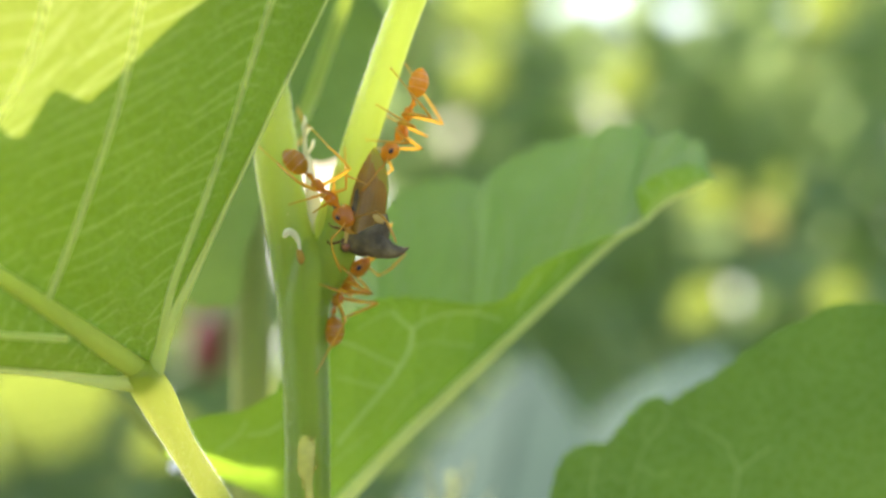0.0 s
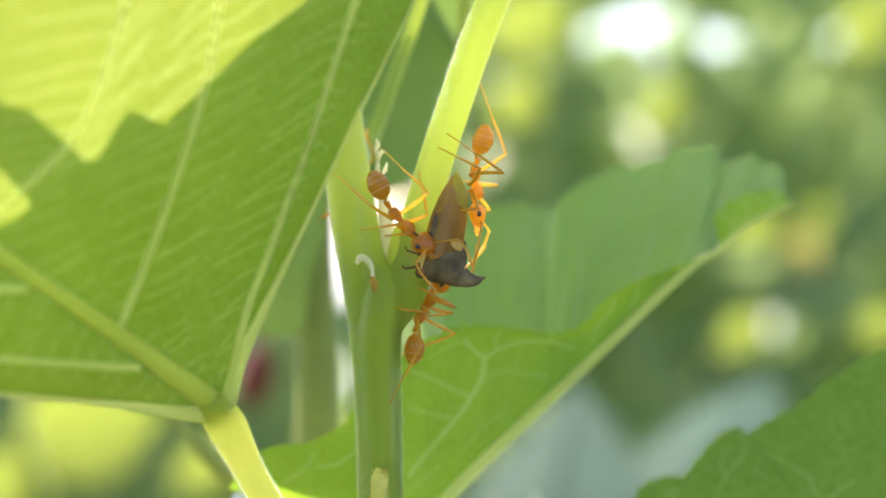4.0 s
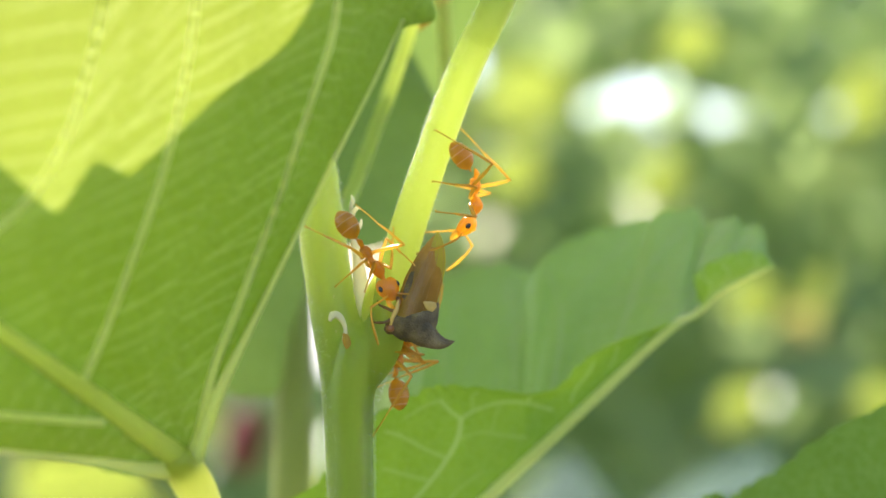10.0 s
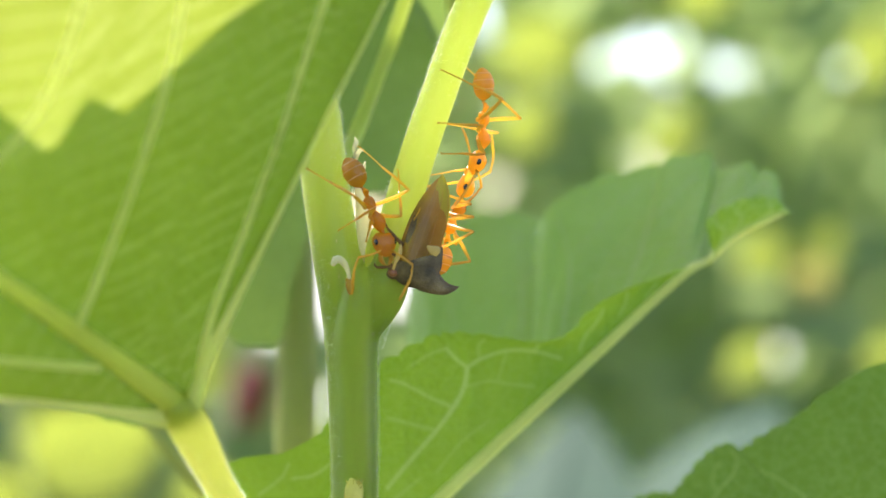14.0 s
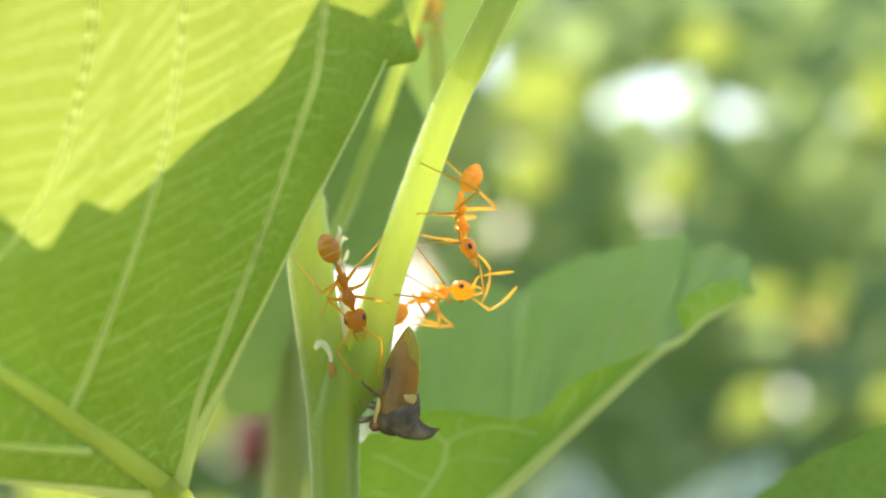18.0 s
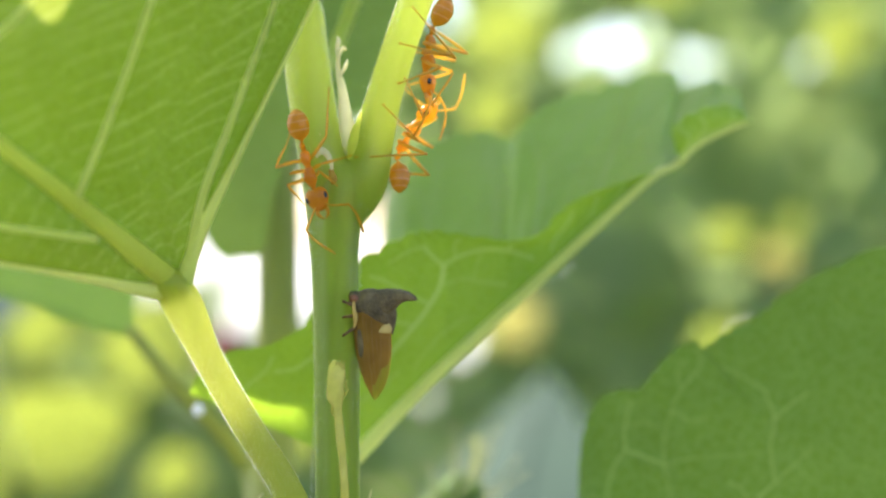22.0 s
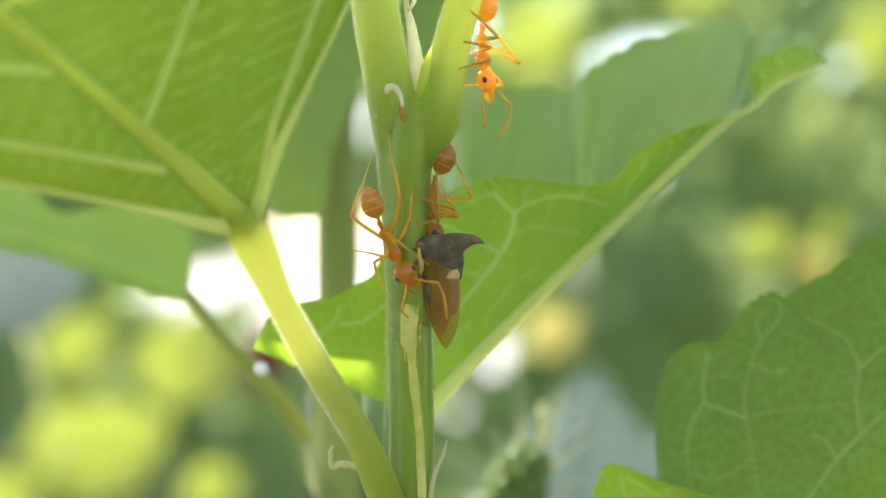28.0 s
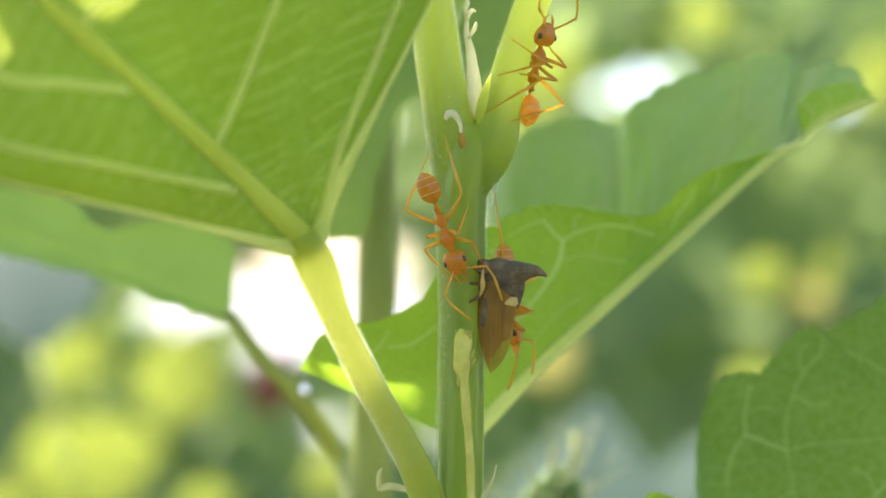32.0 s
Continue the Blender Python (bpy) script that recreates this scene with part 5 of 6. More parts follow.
# ---- the insects' ways: seconds, tail and head in mm, the way the back faces ----
RED_ANT_UPPER = [
    (0, (9.35, -1.00, 15.25), (8.36, -1.10, 12.05), (6.87, -1.20, 9.63), (0.97, -0.22, 0.10)),
    (1, (10.49, -1.00, 16.36), (9.17, -1.10, 12.81), (8.51, -1.20, 9.92), (0.97, -0.22, 0.10)),
    (2, (7.83, -1.00, 12.31), (7.86, -1.10, 8.97), (7.77, -1.20, 6.39), (0.97, -0.22, 0.10)),
    (3, (8.37, -1.00, 12.59), (7.74, -1.10, 9.02), (8.01, -1.20, 5.91), (0.97, -0.22, 0.10)),
    (6, (8.82, -1.00, 13.49), (8.70, -1.10, 9.78), (8.32, -1.20, 6.87), (0.97, -0.22, 0.10)),
    (7, (9.16, -1.00, 14.38), (9.45, -1.10, 11.40), (7.46, -1.20, 8.92), (0.97, -0.22, 0.10)),
    (8, (9.20, -1.00, 14.53), (8.87, -1.10, 11.33), (8.94, -1.20, 7.99), (0.97, -0.22, 0.10)),
    (9, (9.39, -1.00, 15.03), (9.74, -1.10, 11.96), (9.31, -1.20, 9.12), (0.97, -0.22, 0.10)),
    (10, (9.02, -1.00, 15.33), (9.88, -1.10, 12.69), (8.55, -1.20, 9.69), (0.97, -0.22, 0.10)),
    (11, (9.46, -1.00, 15.86), (9.71, -1.10, 12.51), (9.02, -1.20, 8.80), (0.97, -0.22, 0.10)),
    (12, (10.02, -1.00, 15.69), (9.70, -1.10, 12.61), (8.54, -1.20, 9.33), (0.97, -0.22, 0.10)),
    (13, (9.87, -1.00, 16.27), (9.89, -1.10, 13.42), (8.74, -1.20, 10.27), (0.97, -0.22, 0.10)),
    (14, (9.88, -1.00, 16.43), (9.97, -1.10, 13.27), (9.28, -1.20, 10.42), (0.97, -0.22, 0.10)),
    (15, (10.28, -1.00, 16.56), (10.19, -1.10, 13.42), (9.58, -1.20, 10.07), (0.97, -0.22, 0.10)),
    (17.5, (10.55, -1.00, 16.69), (10.65, -1.11, 13.47), (10.73, -1.20, 10.94), (0.97, -0.22, 0.10)),
    (18, (10.64, -1.00, 16.60), (10.04, -1.10, 13.44), (10.76, -1.20, 10.76), (0.97, -0.22, 0.10)),
    (18.5, (10.23, -1.00, 16.48), (10.14, -1.11, 13.04), (10.07, -1.20, 10.33), (0.97, -0.22, 0.10)),
    (19, (9.70, -1.00, 16.67), (9.46, -1.10, 13.44), (7.89, -1.20, 10.68), (0.97, -0.22, 0.10)),
    (19.5, (7.84, -1.00, 13.52), (8.05, -1.11, 11.44), (8.22, -1.20, 9.81), (0.97, -0.22, 0.10)),
    (20, (6.79, -1.00, 12.11), (6.14, -1.11, 8.88), (5.63, -1.20, 6.34), (0.97, -0.22, 0.10)),
    (21, (7.04, -1.00, 14.07), (7.45, -1.11, 11.28), (7.78, -1.20, 9.08), (0.97, -0.22, 0.10)),
    (21.5, (8.00, -1.00, 14.12), (7.70, -1.11, 11.07), (7.47, -1.20, 8.68), (0.97, -0.22, 0.10)),
    (22, (8.55, -1.00, 14.90), (7.49, -1.10, 11.40), (7.33, -1.20, 8.86), (0.97, -0.22, 0.10)),
    (22.5, (9.29, -1.00, 14.89), (9.05, -1.11, 11.54), (8.86, -1.20, 8.91), (0.97, -0.22, 0.10)),
    (23, (9.22, 0.80, 15.13), (7.63, 0.60, 11.56), (6.47, 0.40, 9.01), (0.80, -0.60, 0.10)),
    (24, (8.71, 0.80, 15.04), (7.34, 0.60, 11.62), (6.52, 0.40, 8.73), (0.80, -0.60, 0.10)),
    (25, (6.54, 0.80, 10.02), (5.14, 0.60, 6.36), (4.22, 0.40, 3.65), (0.80, -0.60, 0.10)),
    (27.5, (5.99, 0.80, 9.89), (6.30, 0.58, 6.34), (6.55, 0.40, 3.55), (0.80, -0.60, 0.10)),
    (28, (6.37, 0.80, 10.07), (6.10, 0.60, 6.56), (6.38, 0.40, 3.94), (0.80, -0.60, 0.10)),
    (29, (6.66, -0.20, 10.61), (6.45, -0.95, 6.75), (5.88, -1.70, 4.11), (0.60, -0.80, 0.00)),
    (30, (8.00, -0.20, 9.16), (6.36, -0.95, 6.74), (4.23, -1.70, 4.94), (0.60, -0.80, 0.00)),
    (30.4, (7.36, -0.20, 6.98), (5.34, -1.04, 8.13), (3.75, -1.70, 9.04), (0.60, -0.80, 0.00)),
    (31, (5.34, -0.20, 3.95), (5.70, -0.95, 6.69), (6.18, -1.70, 9.12), (0.60, -0.80, 0.00)),
    (32, (5.10, -0.20, 4.17), (5.64, -0.95, 7.35), (6.26, -1.70, 9.88), (0.60, -0.80, 0.00)),
]
RED_ANT_FORK = [
    (0, (-0.13, -1.60, 8.57), (1.84, -2.10, 6.60), (3.44, -2.60, 4.64), (0.35, -0.85, 0.30)),
    (1, (0.03, -1.60, 8.70), (1.99, -2.10, 7.06), (3.74, -2.60, 4.79), (0.35, -0.85, 0.30)),
    (2, (0.52, -1.60, 8.12), (2.27, -2.10, 6.10), (3.67, -2.60, 4.04), (0.35, -0.85, 0.30)),
    (3, (0.72, -1.60, 8.10), (2.18, -2.10, 5.99), (3.92, -2.60, 4.50), (0.35, -0.85, 0.30)),
    (6, (-0.11, -1.60, 9.60), (1.80, -2.10, 7.00), (2.97, -2.60, 4.84), (0.35, -0.85, 0.30)),
    (7, (-0.40, -1.60, 9.01), (2.18, -2.10, 8.23), (4.74, -2.60, 7.81), (0.35, -0.85, 0.30)),
    (8, (-0.22, -1.60, 10.00), (1.50, -2.10, 7.41), (2.44, -2.60, 4.75), (0.35, -0.85, 0.30)),
    (9, (-0.02, -1.60, 10.21), (1.76, -2.10, 7.59), (3.05, -2.60, 5.51), (0.35, -0.85, 0.30)),
    (10, (-0.00, -1.60, 10.11), (1.81, -2.10, 7.58), (3.14, -2.60, 5.29), (0.35, -0.85, 0.30)),
    (11, (0.01, -1.60, 10.10), (1.85, -2.10, 7.57), (3.03, -2.60, 5.18), (0.35, -0.85, 0.30)),
    (12, (0.05, -1.60, 10.03), (1.94, -2.10, 7.47), (3.20, -2.60, 5.00), (0.35, -0.85, 0.30)),
    (13, (-0.08, -1.60, 10.00), (1.87, -2.10, 7.42), (3.11, -2.60, 5.01), (0.35, -0.85, 0.30)),
    (14, (0.12, -1.60, 9.94), (1.70, -2.10, 6.94), (2.44, -2.60, 4.71), (0.35, -0.85, 0.30)),
    (15, (0.44, -1.60, 9.85), (1.98, -2.10, 7.46), (3.09, -2.60, 4.69), (0.35, -0.85, 0.30)),
    (17.5, (-0.59, -1.60, 11.24), (1.01, -2.16, 8.33), (2.27, -2.60, 6.04), (0.35, -0.85, 0.30)),
    (18, (-0.39, -2.60, 10.80), (0.90, -2.70, 7.70), (1.87, -2.80, 4.81), (-0.15, -1.00, 0.05)),
    (18.5, (-0.34, -2.60, 10.60), (0.20, -2.71, 6.72), (0.62, -2.80, 3.67), (-0.15, -1.00, 0.05)),
    (19, (-0.95, -2.60, 9.38), (0.25, -2.70, 6.26), (1.26, -2.80, 3.52), (-0.15, -1.00, 0.05)),
    (19.5, (-1.06, -2.60, 9.53), (0.97, -2.71, 6.89), (2.57, -2.80, 4.82), (-0.15, -1.00, 0.05)),
    (20, (-1.99, -2.60, 9.57), (-0.71, -2.71, 6.24), (0.29, -2.80, 3.63), (-0.15, -1.00, 0.05)),
    (21, (-1.04, -2.60, 10.04), (-1.33, -2.70, 7.21), (-2.02, -2.80, 5.01), (-0.15, -1.00, 0.05)),
    (21.5, (-2.61, -2.60, 8.65), (-2.77, -2.71, 5.15), (-2.89, -2.80, 2.40), (-0.15, -1.00, 0.05)),
    (22, (-2.83, -2.60, 5.38), (-2.08, -2.70, 2.09), (-1.21, -2.80, -0.63), (-0.15, -1.00, 0.05)),
    (22.5, (-2.46, -2.60, 3.46), (-1.75, -2.71, 0.18), (-1.19, -2.80, -2.40), (-0.15, -1.00, 0.05)),
    (23, (-2.14, -2.60, 0.99), (-0.89, -2.70, -2.52), (-0.33, -2.80, -5.37), (-0.15, -1.00, 0.05)),
    (24, (-2.37, -2.60, -3.12), (-1.51, -2.70, -6.27), (-0.95, -2.80, -9.51), (-0.15, -1.00, 0.05)),
    (25, (-2.26, -2.60, -5.11), (-1.05, -2.70, -8.15), (-0.11, -2.80, -10.86), (-0.15, -1.00, 0.05)),
    (27.5, (-2.13, -2.60, -5.61), (-0.72, -2.71, -8.51), (0.38, -2.80, -10.78), (-0.15, -1.00, 0.05)),
    (28, (-2.48, -2.60, -5.62), (-1.24, -2.70, -8.57), (0.18, -2.80, -11.14), (-0.15, -1.00, 0.05)),
    (29, (-2.51, -2.60, -5.09), (-1.92, -2.70, -8.18), (-1.65, -2.80, -11.42), (-0.15, -1.00, 0.05)),
    (30, (-2.37, -2.60, -5.10), (-1.58, -2.70, -8.23), (-0.31, -2.80, -10.56), (-0.15, -1.00, 0.05)),
    (31, (-1.30, -2.60, -4.64), (0.80, -2.70, -6.81), (2.90, -2.80, -8.49), (-0.15, -1.00, 0.05)),
    (32, (-2.58, -2.60, -2.49), (-1.39, -2.70, -5.59), (-0.39, -2.80, -8.37), (-0.15, -1.00, 0.05)),
]
RED_ANT_LOWER = [
    (0, (2.32, 0.00, -4.94), (3.14, 0.00, -1.55), (4.32, 0.00, 0.30), (0.93, -0.35, 0.00)),
    (1, (2.41, 0.00, -4.98), (3.21, 0.00, -1.52), (4.37, 0.00, 0.26), (0.93, -0.35, 0.00)),
    (2, (2.59, 0.00, -4.61), (3.47, 0.00, -1.32), (4.90, 0.00, 0.49), (0.93, -0.35, 0.00)),
    (3, (2.61, 0.00, -4.65), (3.66, 0.00, -1.11), (4.96, 0.00, 0.70), (0.93, -0.35, 0.00)),
    (6, (3.55, 1.00, -2.02), (4.32, 1.00, 0.39), (4.94, 1.00, 2.35), (0.93, -0.35, 0.00)),
    (7, (3.32, 1.00, -2.17), (4.14, 1.00, 0.29), (5.14, 1.00, 1.98), (0.93, -0.35, 0.00)),
    (8, (3.52, 1.00, -2.24), (4.15, 1.00, 0.22), (5.00, 1.00, 2.53), (0.93, -0.35, 0.00)),
    (9, (3.31, 1.00, -2.19), (4.11, 1.00, 0.22), (4.81, 1.00, 2.38), (0.93, -0.35, 0.00)),
    (10, (3.57, 1.00, -1.63), (4.04, 1.00, 0.41), (4.76, 1.00, 2.76), (0.93, -0.35, 0.00)),
    (11, (3.31, 1.50, -1.46), (3.94, 1.50, 0.36), (4.73, 1.50, 2.56), (0.93, -0.35, 0.00)),
    (12, (3.68, 2.00, -0.01), (4.38, 2.00, 2.24), (4.93, 2.00, 4.01), (0.93, -0.35, 0.00)),
    (13, (5.24, 3.00, 2.01), (6.49, 3.00, 5.05), (7.47, 3.00, 7.44), (0.93, -0.35, 0.00)),
    (14, (6.91, 1.00, 4.23), (7.82, 1.00, 6.64), (8.48, 1.00, 8.74), (0.93, -0.35, 0.00)),
    (14.5, (6.26, 1.00, 3.84), (7.34, 1.00, 6.14), (8.26, 1.00, 8.18), (0.93, -0.35, 0.00)),
    (15, (6.76, 1.00, 3.62), (7.93, 1.00, 6.04), (8.84, 1.00, 8.11), (0.93, -0.35, 0.00)),
    (15.5, (6.61, 1.00, 3.19), (7.89, 1.00, 5.61), (8.95, 1.00, 7.69), (0.93, -0.35, 0.00)),
    (17.5, (5.62, 1.00, 5.78), (7.72, 1.00, 6.71), (9.37, 1.00, 7.44), (0.93, -0.35, 0.00)),
    (18, (5.62, 1.00, 6.42), (7.69, 1.00, 7.24), (9.61, 1.00, 7.74), (0.93, -0.35, 0.00)),
    (18.5, (5.57, 0.00, 4.83), (7.73, 0.00, 5.88), (9.43, 0.00, 6.71), (0.93, -0.35, 0.00)),
    (19, (5.04, 0.00, 5.07), (6.47, 0.00, 6.99), (8.54, 0.00, 7.95), (0.93, -0.35, 0.00)),
    (19.5, (4.63, 0.00, 4.10), (6.06, 0.00, 5.93), (7.19, 0.00, 7.37), (0.93, -0.35, 0.00)),
    (20, (2.19, 0.00, 3.47), (3.76, 0.00, 5.55), (4.99, 0.00, 7.18), (0.93, -0.35, 0.00)),
    (21, (4.99, 0.00, 2.33), (6.39, 0.00, 5.54), (7.16, 0.00, 8.90), (0.93, -0.35, 0.00)),
    (21.5, (4.83, 0.00, 2.41), (6.21, 0.00, 4.34), (7.30, 0.00, 5.85), (0.93, -0.35, 0.00)),
    (22, (5.00, 0.00, 3.03), (5.88, 0.00, 4.66), (6.86, 0.00, 6.30), (0.93, -0.35, 0.00)),
    (22.5, (4.30, 3.60, 3.00), (4.69, 3.60, 5.35), (5.00, 3.60, 7.20), (0.93, -0.35, 0.00)),
    (23, (3.60, 4.20, 3.20), (4.33, 4.09, 5.66), (4.90, 4.00, 7.60), (0.93, -0.35, 0.00)),
    (24, (3.40, 4.20, 4.00), (4.07, 4.09, 6.35), (4.60, 4.00, 8.20), (0.93, -0.35, 0.00)),
    (25, (2.60, 4.20, 3.40), (1.48, 4.09, 5.53), (0.60, 4.00, 7.20), (0.93, -0.35, 0.00)),
    (25.7, (1.60, 4.00, 0.32), (0.91, 4.00, 3.60), (0.37, 4.00, 6.18), (0.93, -0.35, 0.00)),
    (26.3, (2.98, 3.00, 6.18), (5.76, 3.00, 5.65), (7.95, 3.00, 5.23), (0.93, -0.35, 0.00)),
    (27, (4.51, 1.00, 2.43), (4.49, 1.00, -0.10), (4.48, 1.00, -2.08), (0.93, -0.35, 0.00)),
    (27.5, (4.17, 0.00, -0.76), (3.16, 0.00, -3.81), (2.36, 0.00, -6.21), (0.93, -0.35, 0.00)),
    (28, (2.84, 0.00, -2.14), (2.05, 0.00, -5.28), (2.05, 0.00, -7.49), (0.93, -0.35, 0.00)),
    (29, (2.47, 1.00, -4.34), (3.08, 1.00, -6.63), (4.85, 1.00, -9.98), (0.93, -0.35, 0.00)),
    (30, (2.53, 1.50, -5.44), (3.05, 1.50, -7.64), (3.92, 1.50, -9.70), (0.93, -0.35, 0.00)),
    (31, (2.40, 1.50, -6.32), (3.49, 1.50, -7.96), (4.42, 1.50, -10.14), (0.93, -0.35, 0.00)),
    (32, (3.33, 2.00, -8.60), (3.74, 2.00, -11.11), (4.06, 2.00, -13.08), (0.93, -0.35, 0.00)),
]
RED_ANT_STALK = [
    (0, (-2.9, 5.2, 4.0), (-2.6, 5.8, 7.0), (-2.2, 6.4, 9.6), (0.8, 0.6, 0.0)),
    (5.8, (-2.9, 5.2, 4.4), (-2.6, 5.8, 7.4), (-2.2, 6.4, 10.0), (0.8, 0.6, 0.0)),
    (6.5, (-1.4, 12.5, 8.6), (-0.4, 14.5, 11.4), (0.6, 15.5, 13.8), (0.9, 0.4, -0.1)),
    (7, (0.6, 16.3, 13.6), (1.5, 17.0, 16.6), (2.3, 17.5, 19.0), (0.9, 0.4, -0.1)),
    (7.4, (1.0, 17.5, 18.2), (1.8, 18.0, 21.2), (2.6, 18.4, 23.6), (0.8, 0.6, -0.1)),
    (8, (2.2, 20.0, 22.4), (3.2, 20.4, 25.4), (4.1, 20.6, 27.8), (0.3, 0.95, -0.1)),
    (9, (5.4, 20.6, 30.6), (6.3, 21.0, 33.6), (7.1, 21.2, 36.0), (0.0, 1.0, -0.2)),
    (32, (5.6, 20.6, 31.2), (6.5, 21.0, 34.2), (7.3, 21.2, 36.6), (0.0, 1.0, -0.2)),
]
# feet that hold still: kind and side of the leg, from and to in seconds, place in mm
UPPER_FEET = [("hind", -1, 9.5, 19.2, (6.7, -1.25, 17.8)), ("middle", -1, 7.6, 19.2, (6.5, -1.3, 13.8)), ("front", -1, 9.5, 19.2, (6.75, -1.1, 11.5)), ("hind", 1, 9.5, 19.2, (8.6, 0.8, 18.2)),
              ("hind", 1, 0, 9.0, (8.4, 0.6, 17.0)), ("middle", -1, 1.5, 7.2, (5.0, -1.35, 12.0)), ("middle", -1, 26.5, 29.6, (2.6, -0.9, 7.5)), ("front", -1, 26.5, 29.6, (2.7, -1.0, 4.6)), ("hind", -1, 30.8, 32, (2.3, -1.6, 2.6)), ("middle", -1, 30.8, 32, (3.1, -1.2, 7.0))]
FORK_FEET = [("hind", -1, 0, 17, (-3.5, -1.1, 10.3)), ("middle", -1, 0, 17, (-1.05, -1.75, 5.6)), ("front", -1, 0, 17, (1.2, -1.3, 5.2)), ("hind", 1, 0, 17, (0.4, -0.5, 12.0)), ("middle", 1, 0, 17, (3.4, -1.0, 10.2)), ("front", 1, 0, 16, (5.1, -3.7, 7.2)),
             ("hind", -1, 22.7, 23.4, (-3.3, -1.2, 3.2)), ("hind", 1, 22.7, 23.4, (-1.5, -1.75, 8.8)), ("middle", 1, 22.7, 23.6, (1.6, -1.9, 1.1)), ("middle", -1, 22.7, 23.4, (-3.6, -1.4, -1.7)),
             ("hind", -1, 23.7, 30.6, (-2.5, -1.1, -1.6)), ("hind", 1, 24.5, 30.6, (-1.4, -1.75, 0.0)), ("middle", 1, 24.5, 30.6, (0.6, -1.85, -3.1)), ("middle", -1, 24.5, 30.6, (-4.1, -1.5, -8.9)), ("front", -1, 24.5, 30.6, (-1.6, -1.5, -12.5)), ("front", 1, 25, 28.6, (1.6, -3.3, -10.1)),
             ("hind", -1, 31.6, 32, (-2.6, -1.1, 0.4)), ("hind", 1, 31.6, 32, (-1.5, -1.8, 1.8))]
LOWER_FEET = [("hind", 1, 0, 4.5, (0.6, -1.65, -8.7)), ("middle", 1, 0, 4.5, (0.0, -1.75, -0.4)), ("front", 1, 0, 4.5, (1.9, -1.2, 1.9)), ("hind", 1, 5.4, 10.5, (1.8, -0.5, -6.1)), ("hind", -1, 27.4, 32, (2.3, -0.3, -1.6))]
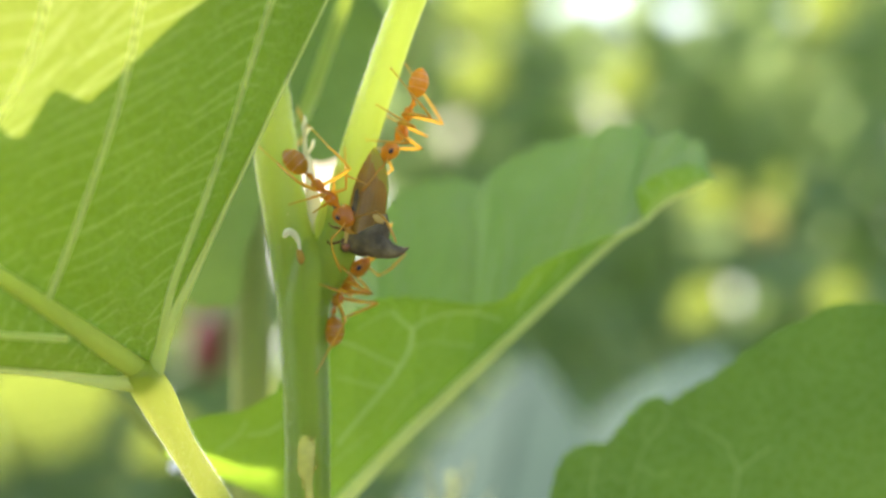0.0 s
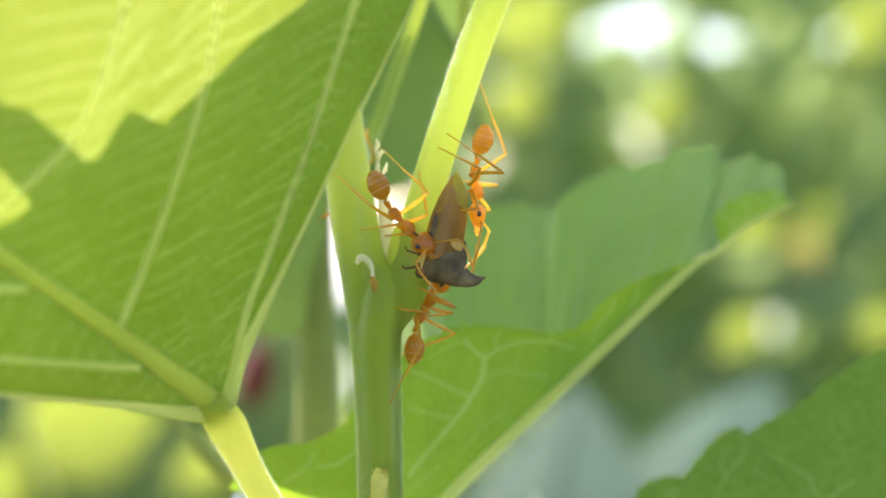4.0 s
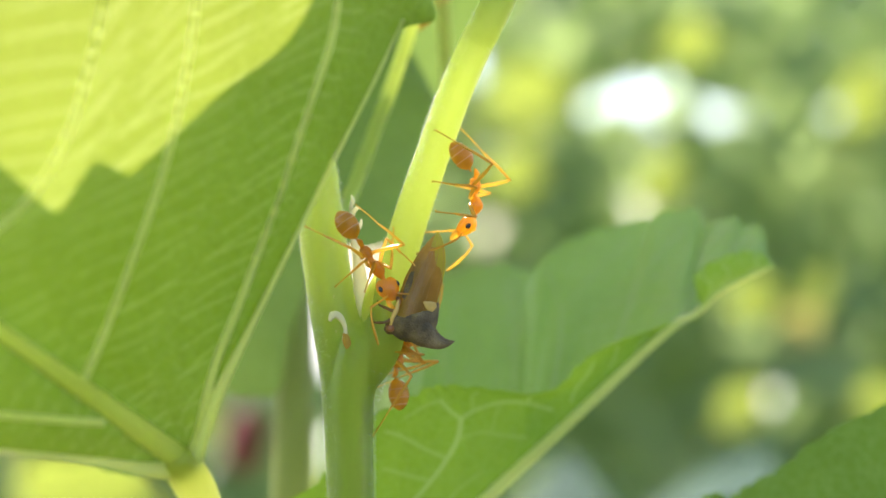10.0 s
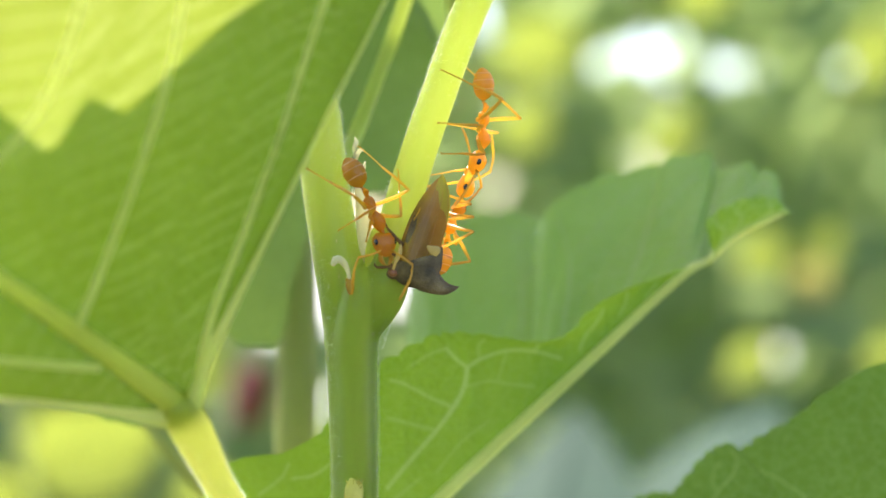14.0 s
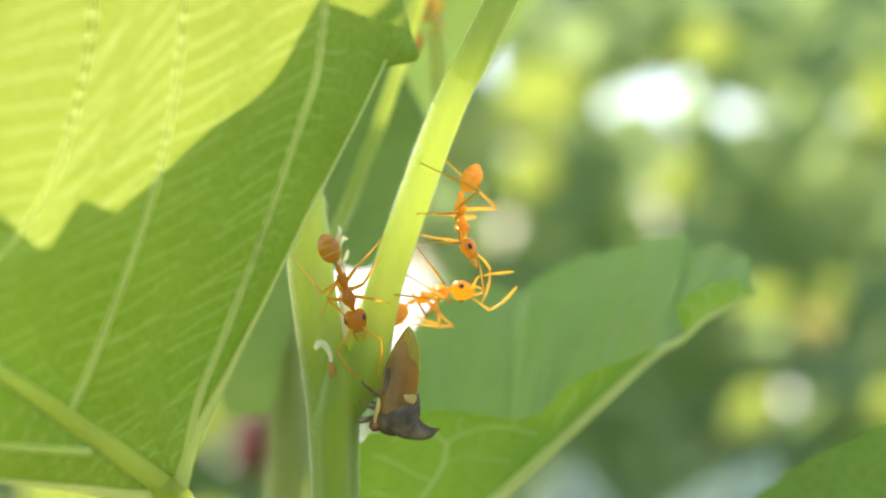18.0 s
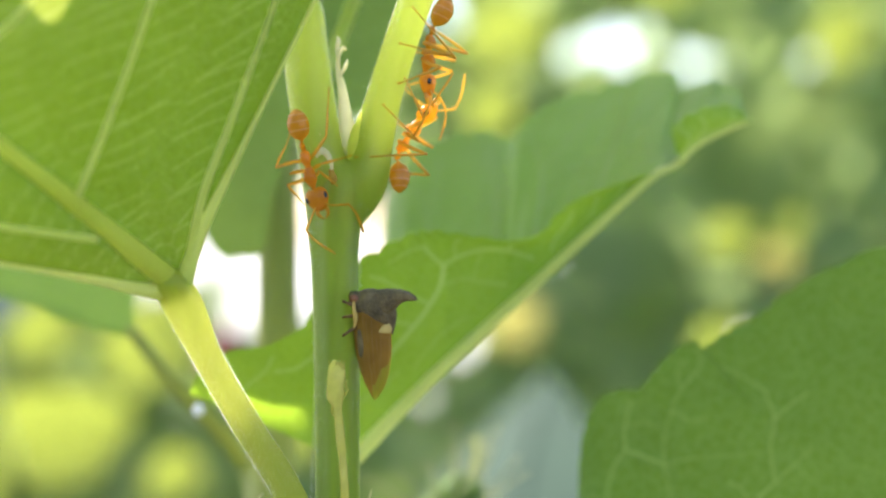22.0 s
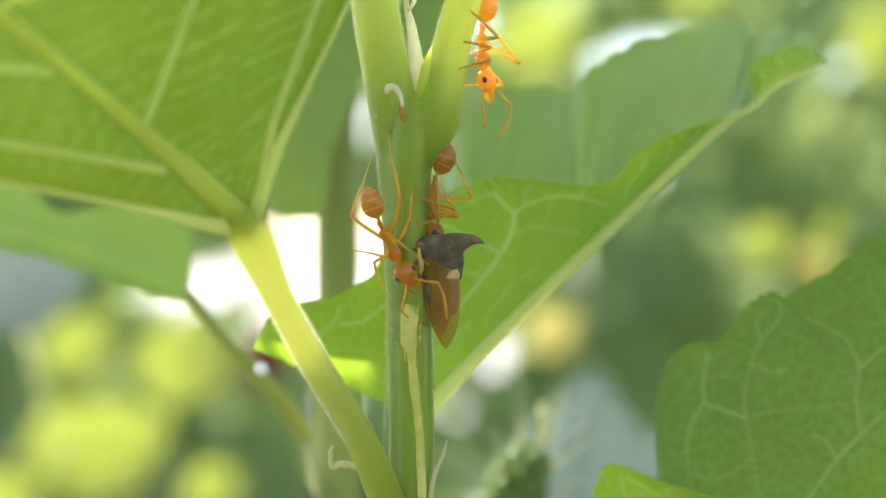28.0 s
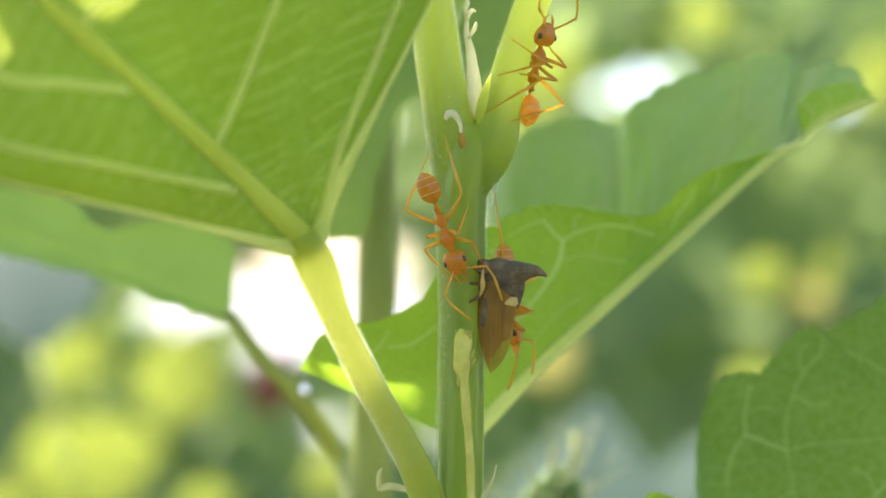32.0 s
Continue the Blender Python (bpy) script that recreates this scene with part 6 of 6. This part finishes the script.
HOPPER = [
    (0, (5.75, -2.30, 10.43), (4.74, -1.60, 1.53), (0.99, -0.12, 0.00)),
    (1, (6.25, -2.30, 10.79), (4.54, -1.60, 1.50), (0.99, -0.12, 0.00)),
    (2, (6.30, -2.30, 10.70), (5.10, -1.60, 1.64), (0.99, -0.12, 0.00)),
    (3, (6.22, -2.30, 10.57), (4.90, -1.60, 1.51), (0.99, -0.12, 0.00)),
    (6, (6.59, -2.30, 10.40), (4.44, -1.60, 1.28), (0.99, -0.12, 0.00)),
    (7, (6.62, -2.30, 10.33), (4.41, -1.60, 1.29), (0.99, -0.12, 0.00)),
    (8, (7.06, -2.30, 10.38), (4.71, -1.60, 1.33), (0.99, -0.12, 0.00)),
    (9, (6.99, -2.30, 10.38), (4.42, -1.60, 1.30), (0.99, -0.12, 0.00)),
    (10, (6.91, -2.30, 10.31), (4.27, -1.60, 1.31), (0.99, -0.12, 0.00)),
    (11, (7.00, -2.30, 10.23), (4.20, -1.60, 1.22), (0.99, -0.12, 0.00)),
    (12, (7.32, -2.30, 10.07), (3.94, -1.60, 1.19), (0.99, -0.12, 0.00)),
    (13, (7.25, -2.30, 10.21), (4.24, -1.60, 1.28), (0.99, -0.12, 0.00)),
    (14, (6.82, -2.30, 10.31), (4.13, -1.60, 1.33), (0.99, -0.12, 0.00)),
    (15, (6.89, -2.30, 10.39), (4.55, -1.60, 1.25), (0.99, -0.12, 0.00)),
    (17.5, (6.53, -2.30, 8.10), (4.68, -1.60, -1.52), (0.99, -0.12, 0.00)),
    (18, (5.82, -2.30, 5.64), (4.45, -1.60, -4.19), (0.99, -0.12, 0.00)),
    (18.5, (2.60, -1.20, -1.17), (3.53, -1.20, -10.11), (1.00, -0.08, 0.00)),
    (19, (2.06, -1.20, -3.79), (2.67, -1.20, -13.08), (1.00, -0.08, 0.00)),
    (19.5, (2.26, -1.20, -5.11), (2.14, -1.20, -13.84), (1.00, -0.08, 0.00)),
    (20, (1.92, -1.20, -5.66), (1.46, -1.20, -14.02), (1.00, -0.08, 0.00)),
    (20.5, (2.21, -1.20, -5.12), (2.29, -1.20, -14.06), (1.00, -0.08, 0.00)),
    (20.7, (4.20, -1.40, -5.20), (2.20, -1.80, -12.60), (0.90, -0.30, -0.25)),
    (20.8, (5.40, -1.00, -6.20), (2.40, -2.40, -11.60), (0.70, -0.40, -0.50)),
    (20.9, (6.20, -0.40, -7.60), (2.70, -3.20, -11.60), (0.60, -0.40, -0.70)),
    (21, (6.20, 0.40, -9.20), (2.60, -4.00, -11.60), (0.60, -0.40, -0.70)),
    (21.1, (5.20, 0.80, -11.60), (2.60, -4.40, -11.20), (0.75, -0.20, -0.60)),
    (21.2, (4.60, 0.20, -14.20), (2.60, -4.00, -10.60), (0.90, -0.20, -0.35)),
    (21.3, (4.00, -0.60, -15.80), (2.60, -2.80, -9.80), (0.93, -0.30, -0.15)),
    (21.5, (3.45, -1.20, -17.11), (2.82, -1.20, -8.74), (1.00, -0.06, 0.00)),
    (22, (3.03, -1.20, -16.55), (2.79, -1.20, -7.65), (1.00, -0.06, 0.00)),
    (22.5, (2.94, -1.20, -16.59), (2.66, -1.20, -7.91), (1.00, -0.06, 0.00)),
    (23, (3.02, -1.20, -16.66), (2.70, -1.20, -7.84), (1.00, -0.06, 0.00)),
    (24, (3.04, -1.20, -16.39), (2.95, -1.20, -7.72), (1.00, -0.06, 0.00)),
    (25, (2.86, -1.20, -16.35), (2.33, -1.20, -7.83), (1.00, -0.06, 0.00)),
    (27.5, (2.89, -1.20, -16.44), (2.77, -1.20, -7.99), (1.00, -0.06, 0.00)),
    (28, (2.73, -1.20, -16.63), (2.18, -1.20, -8.09), (1.00, -0.06, 0.00)),
    (29, (2.70, -1.20, -16.60), (2.01, -1.20, -8.21), (1.00, -0.06, 0.00)),
    (30, (2.60, -1.20, -16.57), (1.78, -1.20, -8.09), (1.00, -0.06, 0.00)),
    (31, (2.37, -1.20, -16.52), (1.74, -1.20, -8.24), (1.00, -0.06, 0.00)),
    (32, (2.21, -1.20, -16.29), (2.97, -1.20, -8.18), (1.00, -0.06, 0.00)),
]


# ---- how the ants stand: bodies bend at neck and waist, feet hold on to the stems ----
def grip(p):
    """The place on a stem's skin next to p."""
    spots = [(c, r) for stem in STEMS for c, r in stem]
    c, r = min(spots, key=lambda q: (p - q[0]).length - q[1])
    return c + (p - c).normalized() * (r + 0.03)


def body_at(rows, t):
    """Gaster, thorax and head between the rows, and the way the back faces."""
    k = max(0, min(len(rows) - 2, sum(r[0] <= t for r in rows) - 1))
    a, b = rows[k], rows[k + 1]
    u = min(1.0, max(0.0, (t - a[0]) / (b[0] - a[0])))
    u = u * u * (3 - 2 * u)
    return [Vector(p).lerp(Vector(q), u) for p, q in zip(a[1:], b[1:])]


def frame_of(x, back):
    x = x.normalized()
    y = back.cross(x).normalized()
    return Matrix((x, y, x.cross(y))).transposed().to_4x4()


def ant_pose(gaster, thorax, head, back):
    m = frame_of((head - thorax).normalized() + (thorax - gaster).normalized(), back)
    m.translation = thorax - m.to_3x3() @ Vector((0.4, 0, 0.1))
    return m


def joint(at, aim, forward):
    """The turn of a body part about its joint that points it at aim, 60 degrees at most."""
    way = (aim - at).normalized() * forward
    turn = Vector((1, 0, 0)).rotation_difference(way)
    if turn.angle > radians(60):
        turn = Vector((1, 0, 0)).rotation_difference(Vector((1, 0, 0)).slerp(way, radians(60) / turn.angle))
    return Matrix.Translation(at * MM) @ turn.to_matrix().to_4x4()


def bend(hip, foot, upper, lower, pole):
    """Upper and lower leg from the hip to the foot, the knee towards the pole."""
    d = foot - hip
    far = min(max(d.length, abs(lower - upper) + 0.3), (upper + lower) * 0.985)
    d.normalize()
    out = (pole - d * pole.dot(d)).normalized()
    c = (upper ** 2 + far ** 2 - lower ** 2) / (2 * upper * far)
    knee = hip + (d * c + out * math.sqrt(max(0.0, 1 - c * c))) * upper
    thigh = frame_of(knee - hip, out)
    shin = frame_of(hip + d * far - knee, out)
    thigh.translation, shin.translation = hip * MM, knee * MM
    return thigh, thigh.inverted() @ shin


def key_ant(label, rows, held, phase):
    thing, head, gaster, limbs = ant(label)
    times = sorted({r[0] for r in rows} | {0.5 * k for k in range(65)})
    poses, feet, keys = [], {}, {}
    for t in times:
        g, c, h, back = body_at(rows, t)
        m = ant_pose(g, c, h, back)
        inv = m.inverted()
        poses.append((t, Matrix.Translation(m.translation * MM) @ m.to_3x3().to_4x4()))
        keys.setdefault(head, []).append((t, joint(NECK, inv @ h, 1)))
        keys.setdefault(gaster, []).append((t, joint(WAIST, inv @ g, -1)))
        for (kind, sgn), pieces in limbs.items():
            if kind == "antenna":
                scape, whip, base = pieces
                a, b = 22 * math.sin(1.9 * t + phase + sgn), 16 * math.sin(2.7 * t + 2 * phase + 2 * sgn)
                for ob in (scape, whip):
                    keys.setdefault(ob, []).append((t, Matrix.Translation(base * MM) @ pose(0, 0, 0, 0, b, a * sgn)))
                continue
            upper, lower, hip, rest = LEGS[kind]
            hip = Vector((hip[0], hip[1] * sgn, hip[2]))
            nominal = grip(m @ Vector((rest[0], rest[1] * sgn, rest[2])))
            last = feet.get((kind, sgn))
            fixed = [Vector(p) for k, side, t0, t1, p in held if (k, side) == (kind, sgn) and t0 <= t <= t1]
            if fixed:
                last = fixed[0]
            elif last is None or (last - nominal).length > 2.2 or (last - m @ hip).length > 0.95 * (upper + lower):
                last = nominal
            feet[kind, sgn] = last
            thigh, shin = bend(hip, inv @ last, upper, lower, Vector(({"front": 0.3, "middle": 0.0, "hind": -0.3}[kind], 0.75 * sgn, 1.0)))
            leg, tibia, tarsus = pieces
            keys.setdefault(leg, []).append((t, thigh))
            keys.setdefault(tibia, []).append((t, shin))
            keys.setdefault(tarsus, []).append((t, shin))
    walk(thing, poses)
    for ob, path in keys.items():
        walk(ob, path)


def motions():
    walk(cam, [(t, eye_pose(*rest)) for t, *rest in PATH], [(0.0, EXPOSURE, KELVIN, TINT), (32.0, EXPOSURE, KELVIN, TINT)])
    key_ant("orange weaver ant on the sunlit branch", RED_ANT_UPPER, UPPER_FEET, 0.4)
    key_ant("orange weaver ant between the forked branches", RED_ANT_FORK, FORK_FEET, 1.7)
    key_ant("orange weaver ant close to the treehopper", RED_ANT_LOWER, LOWER_FEET, 2.9)
    key_ant("blurred orange ant climbing the stalk behind", RED_ANT_STALK, [], 4.1)
    walk(treehopper(), [(t, facing(a, b, back, 0.52) @ Matrix.Translation((0, 0, -1.35 * MM))) for t, a, b, back in HOPPER])


motions()
